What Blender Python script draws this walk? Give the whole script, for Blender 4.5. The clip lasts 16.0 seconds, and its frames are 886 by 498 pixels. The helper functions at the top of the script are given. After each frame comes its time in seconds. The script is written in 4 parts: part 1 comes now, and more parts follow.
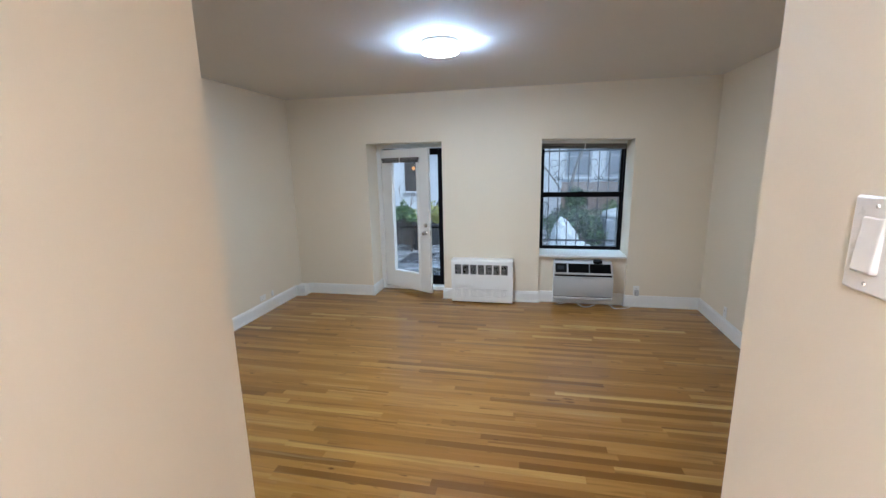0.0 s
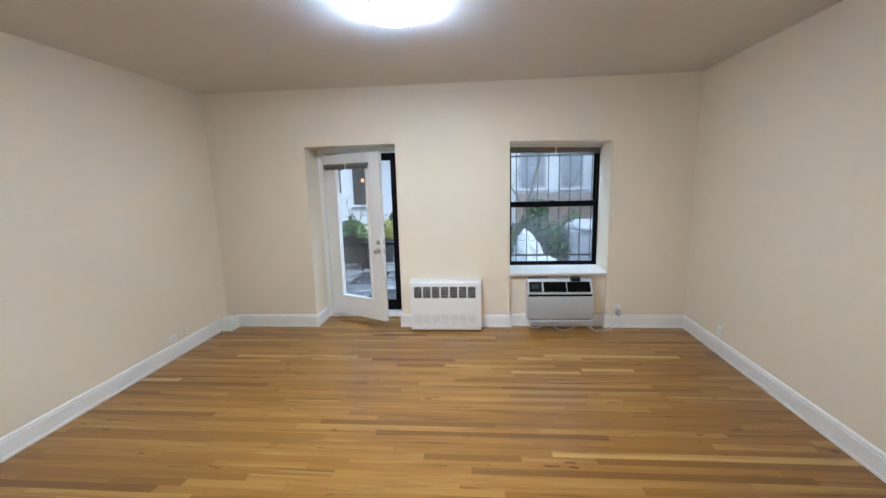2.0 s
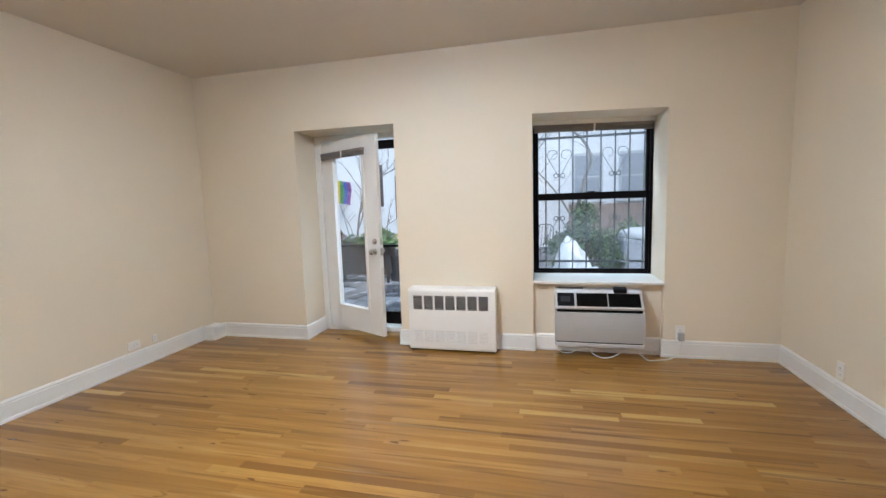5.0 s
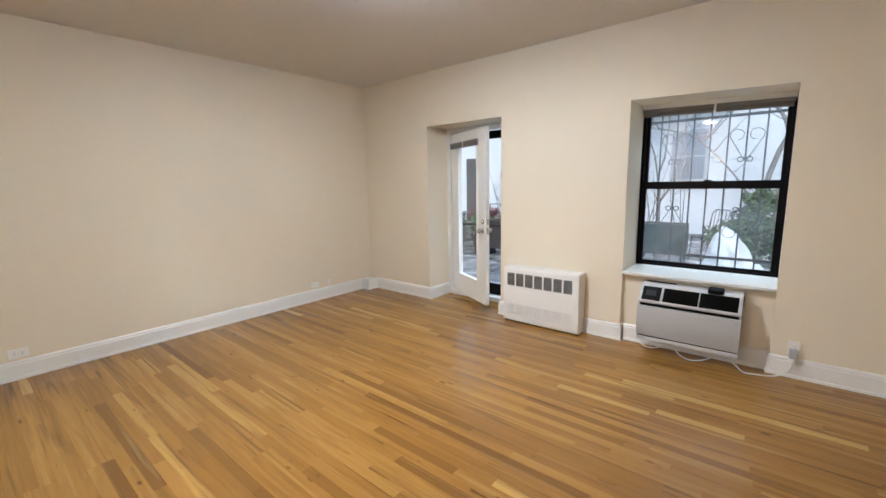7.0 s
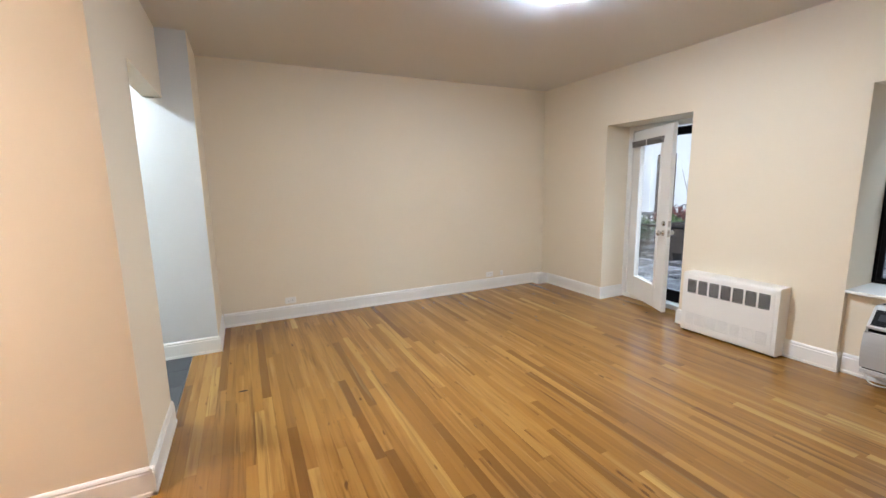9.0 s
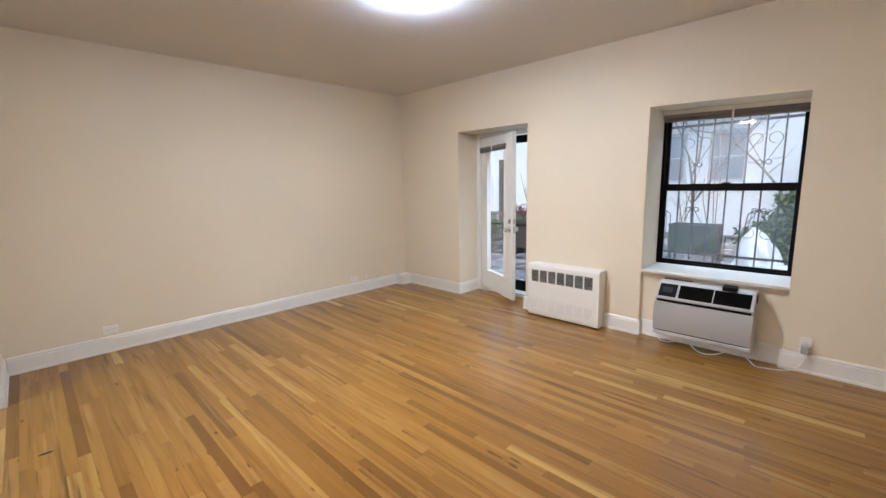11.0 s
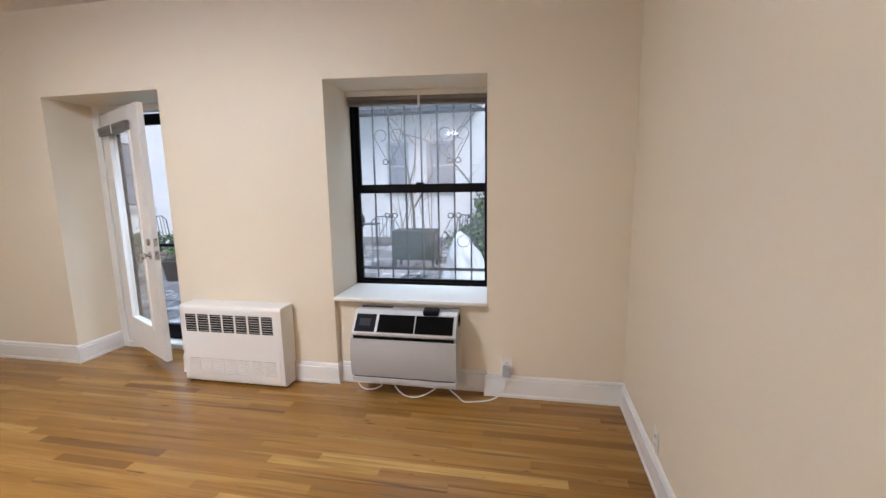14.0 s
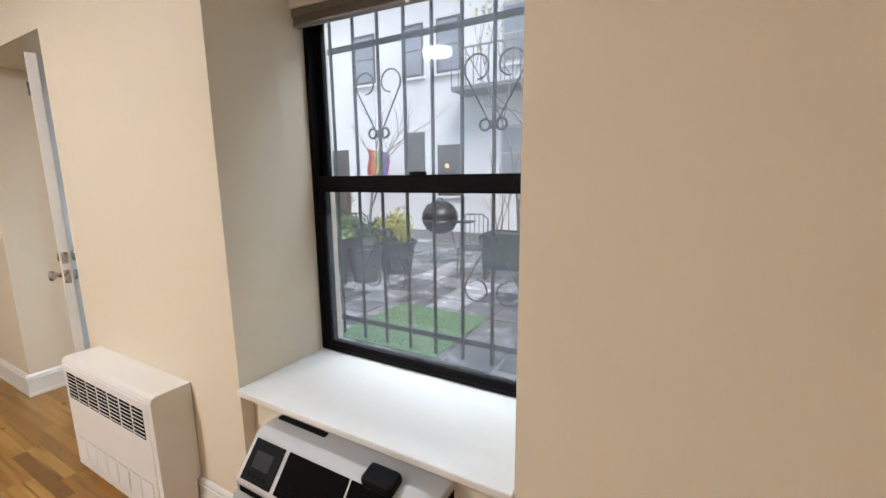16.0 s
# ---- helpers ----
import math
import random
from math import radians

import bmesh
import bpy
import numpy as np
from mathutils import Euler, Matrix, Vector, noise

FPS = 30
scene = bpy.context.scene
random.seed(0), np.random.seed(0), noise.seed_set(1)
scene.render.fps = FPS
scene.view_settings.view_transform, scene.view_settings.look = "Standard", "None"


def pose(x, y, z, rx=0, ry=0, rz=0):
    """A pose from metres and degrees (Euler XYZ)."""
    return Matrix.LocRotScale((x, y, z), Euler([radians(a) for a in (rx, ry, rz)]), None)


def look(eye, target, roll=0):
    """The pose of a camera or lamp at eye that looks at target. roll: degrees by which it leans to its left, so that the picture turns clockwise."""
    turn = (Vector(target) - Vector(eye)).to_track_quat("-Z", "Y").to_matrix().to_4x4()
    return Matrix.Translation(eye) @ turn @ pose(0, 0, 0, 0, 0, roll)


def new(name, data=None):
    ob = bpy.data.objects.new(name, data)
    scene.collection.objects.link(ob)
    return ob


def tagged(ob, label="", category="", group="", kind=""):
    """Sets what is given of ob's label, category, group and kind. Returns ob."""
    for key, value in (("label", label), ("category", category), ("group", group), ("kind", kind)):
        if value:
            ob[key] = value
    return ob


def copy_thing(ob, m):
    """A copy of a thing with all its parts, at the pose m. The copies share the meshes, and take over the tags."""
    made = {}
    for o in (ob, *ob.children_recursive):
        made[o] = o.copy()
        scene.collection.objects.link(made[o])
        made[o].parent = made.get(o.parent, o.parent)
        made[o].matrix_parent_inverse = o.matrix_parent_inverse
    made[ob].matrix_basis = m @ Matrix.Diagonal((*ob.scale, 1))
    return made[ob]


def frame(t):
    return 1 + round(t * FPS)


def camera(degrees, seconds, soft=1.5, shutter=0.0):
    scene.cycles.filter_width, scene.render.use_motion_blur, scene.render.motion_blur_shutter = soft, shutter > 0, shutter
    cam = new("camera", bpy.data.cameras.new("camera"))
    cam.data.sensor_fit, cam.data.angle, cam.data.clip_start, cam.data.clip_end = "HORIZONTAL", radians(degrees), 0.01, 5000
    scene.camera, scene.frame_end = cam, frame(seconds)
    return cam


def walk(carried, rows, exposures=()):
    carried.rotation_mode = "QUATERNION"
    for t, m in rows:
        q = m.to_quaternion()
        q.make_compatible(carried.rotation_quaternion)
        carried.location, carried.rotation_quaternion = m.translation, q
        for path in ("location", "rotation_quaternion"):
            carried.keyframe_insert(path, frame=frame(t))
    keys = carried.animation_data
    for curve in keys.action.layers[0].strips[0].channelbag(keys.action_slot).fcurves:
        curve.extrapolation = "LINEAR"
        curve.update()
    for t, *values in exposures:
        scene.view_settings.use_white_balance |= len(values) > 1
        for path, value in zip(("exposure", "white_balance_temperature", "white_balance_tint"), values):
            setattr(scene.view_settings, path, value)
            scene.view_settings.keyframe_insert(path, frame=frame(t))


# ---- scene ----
cam = camera(94.6, 16.0)
PATH = [
    (0, (-0.057, -0.295, 1.776), (-0.456, 1.625, 1.383), -1.2),
    (0.5, (-0.16, -0.188, 1.787), (-0.479, 1.752, 1.423), -1.3),
    (1, (-0.248, 0.002, 1.754), (-0.514, 1.952, 1.4), -1.4),
    (1.5, (-0.245, 0.261, 1.689), (-0.467, 2.225, 1.381), -1.6),
    (2, (-0.263, 0.44, 1.692), (-0.428, 2.405, 1.361), -1.5),
    (2.5, (-0.34, 0.618, 1.597), (-0.489, 2.589, 1.295), -1.5),
    (3, (-0.348, 0.765, 1.471), (-0.519, 2.74, 1.204), -1.8),
    (3.5, (-0.281, 0.935, 1.426), (-0.481, 2.91, 1.186), -2.1),
    (5.8, (0.564, 1.425, 1.321), (-0.212, 3.255, 1.095), -1.1),
    (6, (0.693, 1.436, 1.347), (-0.185, 3.217, 1.101), -1.0),
    (6.5, (0.95, 1.381, 1.402), (-0.123, 3.047, 1.133), -0.8),
    (7, (1.15, 1.261, 1.439), (-0.112, 2.779, 1.121), -1.1),
    (7.5, (1.349, 1.224, 1.449), (-0.109, 2.556, 1.132), -1.2),
    (8, (1.472, 1.194, 1.464), (-0.13, 2.347, 1.145), -1.2),
    (8.2, (1.447, 1.15, 1.46), (-0.192, 2.25, 1.14), -1.2),
    (9.25, (1.436, 1.06, 1.458), (-0.354, 1.895, 1.145), -1.0),
    (10.3, (1.44, 1.044, 1.45), (-0.239, 2.085, 1.141), -1.1),
    (10.5, (1.452, 1.051, 1.466), (-0.164, 2.188, 1.152), -1.2),
    (11, (1.403, 1.041, 1.462), (0.02, 2.451, 1.147), -1.2),
    (11.5, (1.376, 1.073, 1.442), (0.258, 2.703, 1.136), -1.0),
    (12, (1.374, 1.113, 1.429), (0.476, 2.877, 1.138), -1.1),
    (12.5, (1.363, 1.203, 1.407), (0.657, 3.051, 1.11), -0.9),
    (13, (1.413, 1.542, 1.368), (0.824, 3.434, 1.098), -1.0),
    (13.5, (1.43, 1.965, 1.358), (0.964, 3.89, 1.08), -0.9),
    (14, (1.382, 2.414, 1.382), (1.009, 4.357, 1.086), -0.9),
    (14.5, (1.435, 2.903, 1.384), (1.048, 4.844, 1.096), -1.1),
    (15, (1.455, 3.368, 1.37), (1.033, 5.301, 1.077), -1.6),
    (15.5, (1.469, 3.781, 1.393), (0.902, 5.671, 1.068), -1.5),
    (16, (1.461, 4.146, 1.398), (0.492, 5.863, 1.06), -0.6),
]
walk(cam, [(t, look(eye, target, roll)) for t, eye, target, roll in PATH], [
    (0, 0.14, 5600, 3), (1, 0.32, 5700, 3), (2.5, 0.45, 5950, 6), (3.5, 0.47, 6100, 7), (6, 0.51, 6350, 7), (8, 0.56, 6450, 8), (10.5, 0.53, 6450, 9),
    (13, 0.54, 6550, 13), (14.5, 0.46, 6550, 12), (15.2, 0.46, 6750, 9), (16, 0.45, 7200, 12)])

# ---- world, sun, large lights ----
world = bpy.data.worlds.new("world")
scene.world = world
world.use_nodes = True
wn = world.node_tree
sky = wn.nodes.new("ShaderNodeTexSky")
sky.sky_type = 'NISHITA'
sky.sun_disc = False
sky.sun_elevation = radians(48)
sky.sun_rotation = radians(135)
sky.air_density, sky.dust_density = 1.0, 0.6
wn.links.new(sky.outputs[0], wn.nodes["Background"].inputs[0])
wn.nodes["Background"].inputs[1].default_value = 0.15

sun_data = bpy.data.lights.new("sun", 'SUN')
sun_data.energy, sun_data.angle, sun_data.color = 3.0, radians(30), (0.90, 0.95, 1.0)
sun = new("sun", sun_data)
sun.matrix_world = look((0, 0, 30), (-9, 9, 16))

# added unseen area lamp: extra sky light falling steeply into door and window openings
sky_fill = bpy.data.lights.new("sky_fill", 'AREA')
sky_fill.shape, sky_fill.size, sky_fill.size_y = 'RECTANGLE', 3.7, 0.8
sky_fill.energy, sky_fill.color = 150, (0.60, 0.78, 1.0)
new("sky_fill", sky_fill).matrix_world = look((-0.4, 6.0, 3.15), (-0.4, 5.2, 0.6))

LAMP_ROOM, LAMP_RIM, LAMP_HALL, LAMP_KITCHEN = 268.0, 165.0, 375.0, 640.0


# ---- materials ----
def material(name, colour, rough=0.5, metal=0.0, spec=0.5):
    m = bpy.data.materials.new(name)
    m.use_nodes = True
    b = m.node_tree.nodes["Principled BSDF"]
    b.inputs["Base Color"].default_value = (*colour, 1)
    b.inputs["Roughness"].default_value = rough
    b.inputs["Metallic"].default_value = metal
    b.inputs["Specular IOR Level"].default_value = spec
    return m, m.node_tree, b


def noise_node(nt, scale, detail=4.0, stretch=(1, 1, 1), coords="Position"):
    if coords == "Position":
        source = nt.nodes.new("ShaderNodeNewGeometry").outputs["Position"]
    else:
        source = nt.nodes.new("ShaderNodeTexCoord").outputs["Object"]
    mapping = nt.nodes.new("ShaderNodeMapping")
    mapping.inputs["Scale"].default_value = stretch
    nt.links.new(source, mapping.inputs[0])
    n = nt.nodes.new("ShaderNodeTexNoise")
    n.inputs["Scale"].default_value, n.inputs["Detail"].default_value = scale, detail
    nt.links.new(mapping.outputs[0], n.inputs["Vector"])
    return n


def ramp(nt, source, stops):
    r = nt.nodes.new("ShaderNodeValToRGB")
    while len(r.color_ramp.elements) < len(stops):
        r.color_ramp.elements.new(0.5)
    for e, (p, c) in zip(r.color_ramp.elements, stops):
        e.position, e.color = p, (*c, 1)
    nt.links.new(source, r.inputs[0])
    return r


def mixed(nt, a, b, factor, mode="MIX"):
    """Mix two colours, each a socket or a tuple; factor a socket or a number."""
    m = nt.nodes.new("ShaderNodeMix")
    m.data_type, m.blend_type = "RGBA", mode
    for socket, value in ((m.inputs[0], factor), (m.inputs[6], a), (m.inputs[7], b)):
        if isinstance(value, tuple):
            socket.default_value = (*value, 1)
        elif isinstance(value, (int, float)):
            socket.default_value = value
        else:
            nt.links.new(value, socket)
    return m.outputs[2]


def bumped(nt, b, height, strength, distance):
    bump = nt.nodes.new("ShaderNodeBump")
    bump.inputs["Strength"].default_value, bump.inputs["Distance"].default_value = strength, distance
    nt.links.new(height, bump.inputs["Height"])
    nt.links.new(bump.outputs[0], b.inputs["Normal"])


def worn(name, colour, rough=0.5, metal=0.0, vary=0.12, scale=6.0, fine=90.0, bump=0.1, spec=0.5, coords="Position"):
    """A plain surface with blotches, fine grain and uneven gloss."""
    m, nt, b = material(name, colour, rough, metal, spec)
    big, small = noise_node(nt, scale, 5, coords=coords), noise_node(nt, fine, 3, coords=coords)
    dark = tuple(c * (1 - vary) for c in colour)
    light = tuple(min(1, c * (1 + vary * 0.6)) for c in colour)
    r = ramp(nt, big.outputs[0], [(0.3, dark), (0.7, light)])
    col = mixed(nt, r.outputs[0], tuple(c * (1 - vary * 0.7) for c in colour), small.outputs[0])
    nt.links.new(col, b.inputs["Base Color"])
    rr = nt.nodes.new("ShaderNodeMapRange")
    rr.inputs["To Min"].default_value, rr.inputs["To Max"].default_value = max(0.03, rough - 0.1), min(1, rough + 0.1)
    nt.links.new(big.outputs[0], rr.inputs[0])
    nt.links.new(rr.outputs[0], b.inputs["Roughness"])
    if bump:
        bumped(nt, b, small.outputs[0], bump, 0.002)
    return m


def wood_floor(name, piecewise):
    """Oak strips; each strip takes its own tone, from the object's or the island's random number."""
    m, nt, b = material(name, (0.4, 0.22, 0.08), 0.3)
    if piecewise:
        rnd = nt.nodes.new("ShaderNodeObjectInfo").outputs["Random"]
    else:
        rnd = nt.nodes.new("ShaderNodeNewGeometry").outputs["Random Per Island"]
    geo = nt.nodes.new("ShaderNodeNewGeometry")
    shift = nt.nodes.new("ShaderNodeVectorMath")
    shift.operation = 'SCALE'
    shift.inputs[0].default_value = (37, 53, 11)
    nt.links.new(rnd, shift.inputs["Scale"])
    add = nt.nodes.new("ShaderNodeVectorMath")
    nt.links.new(geo.outputs["Position"], add.inputs[0])
    nt.links.new(shift.outputs[0], add.inputs[1])

    def grain(stretch, scale, detail, distortion=0.0):
        mp = nt.nodes.new("ShaderNodeMapping")
        mp.inputs["Scale"].default_value = stretch
        nt.links.new(add.outputs[0], mp.inputs[0])
        n = nt.nodes.new("ShaderNodeTexNoise")
        n.inputs["Scale"].default_value, n.inputs["Detail"].default_value = scale, detail
        n.inputs["Distortion"].default_value = distortion
        nt.links.new(mp.outputs[0], n.inputs["Vector"])
        return n.outputs[0]

    tone = ramp(nt, rnd, [(0.0, (0.165, 0.070, 0.014)), (0.10, (0.26, 0.120, 0.024)), (0.5, (0.315, 0.153, 0.032)), (0.85, (0.355, 0.179, 0.041)), (0.95, (0.41, 0.222, 0.054)), (1.0, (0.50, 0.295, 0.083))])
    fine = grain((2.2, 70, 70), 3.0, 6, 0.4)
    broad = grain((0.9, 16, 16), 1.6, 4, 0.8)
    c = mixed(nt, tone.outputs[0], (0.20, 0.088, 0.02), ramp(nt, broad, [(0.46, (0, 0, 0)), (0.80, (0.8, 0.8, 0.8))]).outputs[0])
    c = mixed(nt, c, (0.25, 0.115, 0.03), ramp(nt, fine, [(0.5, (0, 0, 0)), (0.8, (0.35, 0.35, 0.35))]).outputs[0])
    streak = grain((0.65, 20, 20), 1.1, 3, 0.6)
    c = mixed(nt, c, (0.115, 0.046, 0.011), ramp(nt, streak, [(0.575, (0, 0, 0)), (0.72, (0.85, 0.85, 0.85))]).outputs[0])
    pale = grain((0.7, 20, 20), 1.1, 2, 0.3)
    c = mixed(nt, c, (0.60, 0.38, 0.14), ramp(nt, pale, [(0.60, (0, 0, 0)), (0.80, (0.32, 0.32, 0.32))]).outputs[0])
    knots = grain((5, 17, 17), 1.3, 1)
    c = mixed(nt, c, (0.10, 0.04, 0.012), ramp(nt, knots, [(0.735, (0, 0, 0)), (0.79, (0.85, 0.85, 0.85))]).outputs[0])
    nt.links.new(c, b.inputs["Base Color"])
    wear = noise_node(nt, 1.6, 4)
    rr = nt.nodes.new("ShaderNodeMapRange")
    rr.inputs["To Min"].default_value, rr.inputs["To Max"].default_value = 0.19, 0.265
    b.inputs["Specular IOR Level"].default_value = 0.5
    nt.links.new(wear.outputs[0], rr.inputs[0])
    nt.links.new(rr.outputs[0], b.inputs["Roughness"])
    bumped(nt, b, fine, 0.12, 0.0008)
    return m


def glass(name, haze, ior=1.45):
    """Clear glass with a thin uneven film of dirt on it."""
    m, nt, b = material(name, (1, 1, 1), 0.0)
    b.inputs["Transmission Weight"].default_value = 1.0
    b.inputs["IOR"].default_value = ior
    film = nt.nodes.new("ShaderNodeBsdfTranslucent")
    film.inputs[0].default_value = (0.85, 0.88, 0.92, 1)
    n = noise_node(nt, 2.5, 5)
    rr = nt.nodes.new("ShaderNodeMapRange")
    rr.inputs["From Min"].default_value, rr.inputs["From Max"].default_value = 0.3, 0.7
    rr.inputs["To Min"].default_value, rr.inputs["To Max"].default_value = haze * 0.6, haze * 1.4
    nt.links.new(n.outputs[0], rr.inputs[0])
    mix = nt.nodes.new("ShaderNodeMixShader")
    nt.links.new(rr.outputs[0], mix.inputs[0])
    nt.links.new(b.outputs[0], mix.inputs[1])
    nt.links.new(film.outputs[0], mix.inputs[2])
    nt.links.new(mix.outputs[0], nt.nodes["Material Output"].inputs[0])
    return m


def emitter(name, colour, strength):
    m, nt, b = material(name, (0.9, 0.9, 0.9), 0.4)
    b.inputs["Emission Color"].default_value = (*colour, 1)
    b.inputs["Emission Strength"].default_value = strength
    return m


M_WALL = worn("cream_wall_paint", (0.775, 0.69, 0.55), 0.6, vary=0.03, scale=1.3, fine=140, bump=0.12, spec=0.3)
M_CEIL = worn("ceiling_paint", (0.66, 0.625, 0.58), 0.75, vary=0.03, scale=1.0, fine=120, bump=0.1, spec=0.2)
M_TRIM = worn("white_trim_paint", (0.80, 0.79, 0.76), 0.35, vary=0.05, scale=5, fine=60, bump=0.05)
M_KITCHEN = worn("white_kitchen_paint", (0.64, 0.66, 0.675), 0.5, vary=0.03, scale=2, fine=120)
M_HEATER = worn("white_enamel", (0.82, 0.81, 0.78), 0.32, vary=0.03, scale=4, fine=150, bump=0.03)
M_AC = worn("light_grey_plastic", (0.53, 0.53, 0.53), 0.4, vary=0.04, scale=5, fine=200, bump=0.04)
M_BLACK = worn("black_plastic", (0.010, 0.010, 0.011), 0.5, vary=0.3, scale=8, fine=150, spec=0.1)
# grey plastic, also the painted shade between the heater louvres
M_PANEL = worn("grey_plastic_and_louvre_shade", (0.43, 0.43, 0.43), 0.42, vary=0.04, scale=5, fine=200, bump=0.04)
# near-black for dark parts, and for shade painted into openings and gaps
M_BLACK_SHADE = worn("near_black_and_shade", (0.008, 0.0075, 0.007), 0.9, vary=0.3, spec=0.04)
M_BLACKFRAME = worn("black_aluminium", (0.006, 0.005, 0.006), 0.45, vary=0.3, scale=8, fine=80, bump=0.04, spec=0.08)
M_BLIND = worn("taupe_blind", (0.19, 0.172, 0.16), 0.5, vary=0.15, scale=12)
M_CHROME = worn("brushed_nickel", (0.55, 0.52, 0.48), 0.28, metal=1.0, vary=0.1, scale=20, fine=200, bump=0.02)
M_GLASS = glass("window_glass", 0.062)
M_DOORGLASS = glass("door_glass", 0.006, 1.3)
M_PLATE = worn("white_plate_plastic", (0.82, 0.80, 0.76), 0.3, vary=0.03, scale=20)
M_CORD = worn("white_cord", (0.75, 0.74, 0.70), 0.45, vary=0.05)
M_IRON = worn("grey_painted_iron", (0.06, 0.065, 0.075), 0.5, metal=0.2, vary=0.3, scale=25, fine=160, bump=0.2)
M_LAMP = emitter("lamp_diffuser", (0.92, 0.95, 1.0), LAMP_ROOM)
M_LAMP_RIM = emitter("lamp_rim", (0.56, 0.72, 1.0), LAMP_RIM)
M_LAMP_SIDE = emitter("small_lamp_rim", (0.9, 0.93, 1.0), 24.0)
M_LAMP_BASE = emitter("lamp_base", (0.9, 0.95, 1.0), 1.6)
M_LAMP_HALL = emitter("hall_diffuser", (1.0, 0.91, 0.98), LAMP_HALL)
M_LAMP_KITCHEN = emitter("kitchen_diffuser", (0.78, 0.90, 1.0), LAMP_KITCHEN)
M_TILE = worn("slate_tile", (0.06, 0.068, 0.078), 0.45, vary=0.2, scale=5, fine=60)
M_GROUT = worn("grout", (0.25, 0.25, 0.25), 0.9, vary=0.2)
M_PLANK = wood_floor("oak_strip", True)
M_PLANKS = wood_floor("oak_strips", False)
M_SUB = worn("subfloor", (0.06, 0.03, 0.015), 0.9, vary=0.2)


# ---- mesh helpers ----
def mesh_from(name, bm, mat, smooth=False):
    bmesh.ops.recalc_face_normals(bm, faces=bm.faces[:])
    me = bpy.data.meshes.new(name)
    bm.to_mesh(me)
    bm.free()
    if mat is not None:
        for one in (mat if isinstance(mat, (list, tuple)) else (mat,)):
            me.materials.append(one)
    if smooth:
        for p in me.polygons:
            p.use_smooth = True
    return me


def part(name, bm, mat, parent=None, label="", smooth=False):
    ob = new(name, mesh_from(name, bm, mat, smooth))
    if parent is not None:
        ob.parent = parent
    if label:
        ob["label"] = label
    return ob


def thing(name, label, category, m=None, group="", kind=""):
    ob = tagged(new(name), label, category, group, kind)
    ob.empty_display_size = 0.1
    if m is not None:
        ob.matrix_basis = m
    return ob


def box(x0, x1, y0, y1, z0, z1, bevel=0.0, bm=None, segments=2):
    own = bm is None
    work = bmesh.new()
    bmesh.ops.create_cube(work, size=1)
    for v in work.verts:
        v.co = Vector((x0 + (v.co.x + 0.5) * (x1 - x0), y0 + (v.co.y + 0.5) * (y1 - y0), z0 + (v.co.z + 0.5) * (z1 - z0)))
    if bevel:
        bmesh.ops.bevel(work, geom=work.edges[:], offset=bevel, segments=segments, affect='EDGES', profile=0.5)
    if own:
        return work
    tmp = bpy.data.meshes.new("tmp")
    work.to_mesh(tmp)
    work.free()
    bm.from_mesh(tmp)
    bpy.data.meshes.remove(tmp)
    return bm


def extrude_profile(points, length, axis="x", bevel=0.0):
    """A closed profile pushed along an axis: points are (y, z) for x, (x, z) for y, (x, y) for z."""
    bm = bmesh.new()
    def place(p, d):
        return {"x": (d, p[0], p[1]), "y": (p[0], d, p[1]), "z": (p[0], p[1], d)}[axis]
    a = [bm.verts.new(place(p, 0)) for p in points]
    b = [bm.verts.new(place(p, length)) for p in points]
    bm.faces.new(a)
    bm.faces.new(list(reversed(b)))
    n = len(points)
    for i in range(n):
        bm.faces.new((a[i], a[(i + 1) % n], b[(i + 1) % n], b[i]))
    if bevel:
        bmesh.ops.bevel(bm, geom=bm.edges[:], offset=bevel, segments=2, affect='EDGES', profile=0.5)
    return bm


def moved(bm, x=0, y=0, z=0, rx=0, ry=0, rz=0):
    bmesh.ops.transform(bm, matrix=pose(x, y, z, rx, ry, rz), verts=bm.verts[:])
    return bm


def lathe(profile, steps=24):
    """A round body about z from (radius, height) points."""
    bm = bmesh.new()
    rings = []
    for r, z in profile:
        if r < 1e-5:
            rings.append([bm.verts.new((0, 0, z))])
        else:
            rings.append([bm.verts.new((r * math.cos(2 * math.pi * i / steps), r * math.sin(2 * math.pi * i / steps), z)) for i in range(steps)])
    for a, b in zip(rings, rings[1:]):
        for i in range(steps):
            j = (i + 1) % steps
            if len(a) == 1 and len(b) > 1:
                bm.faces.new((a[0], b[i], b[j]))
            elif len(b) == 1 and len(a) > 1:
                bm.faces.new((a[i], b[0], a[j]))
            elif len(a) > 1:
                bm.faces.new((a[i], a[j], b[j], b[i]))
    if len(rings[0]) > 1:
        bm.faces.new(rings[0])
    if len(rings[-1]) > 1:
        bm.faces.new(rings[-1])
    return bm


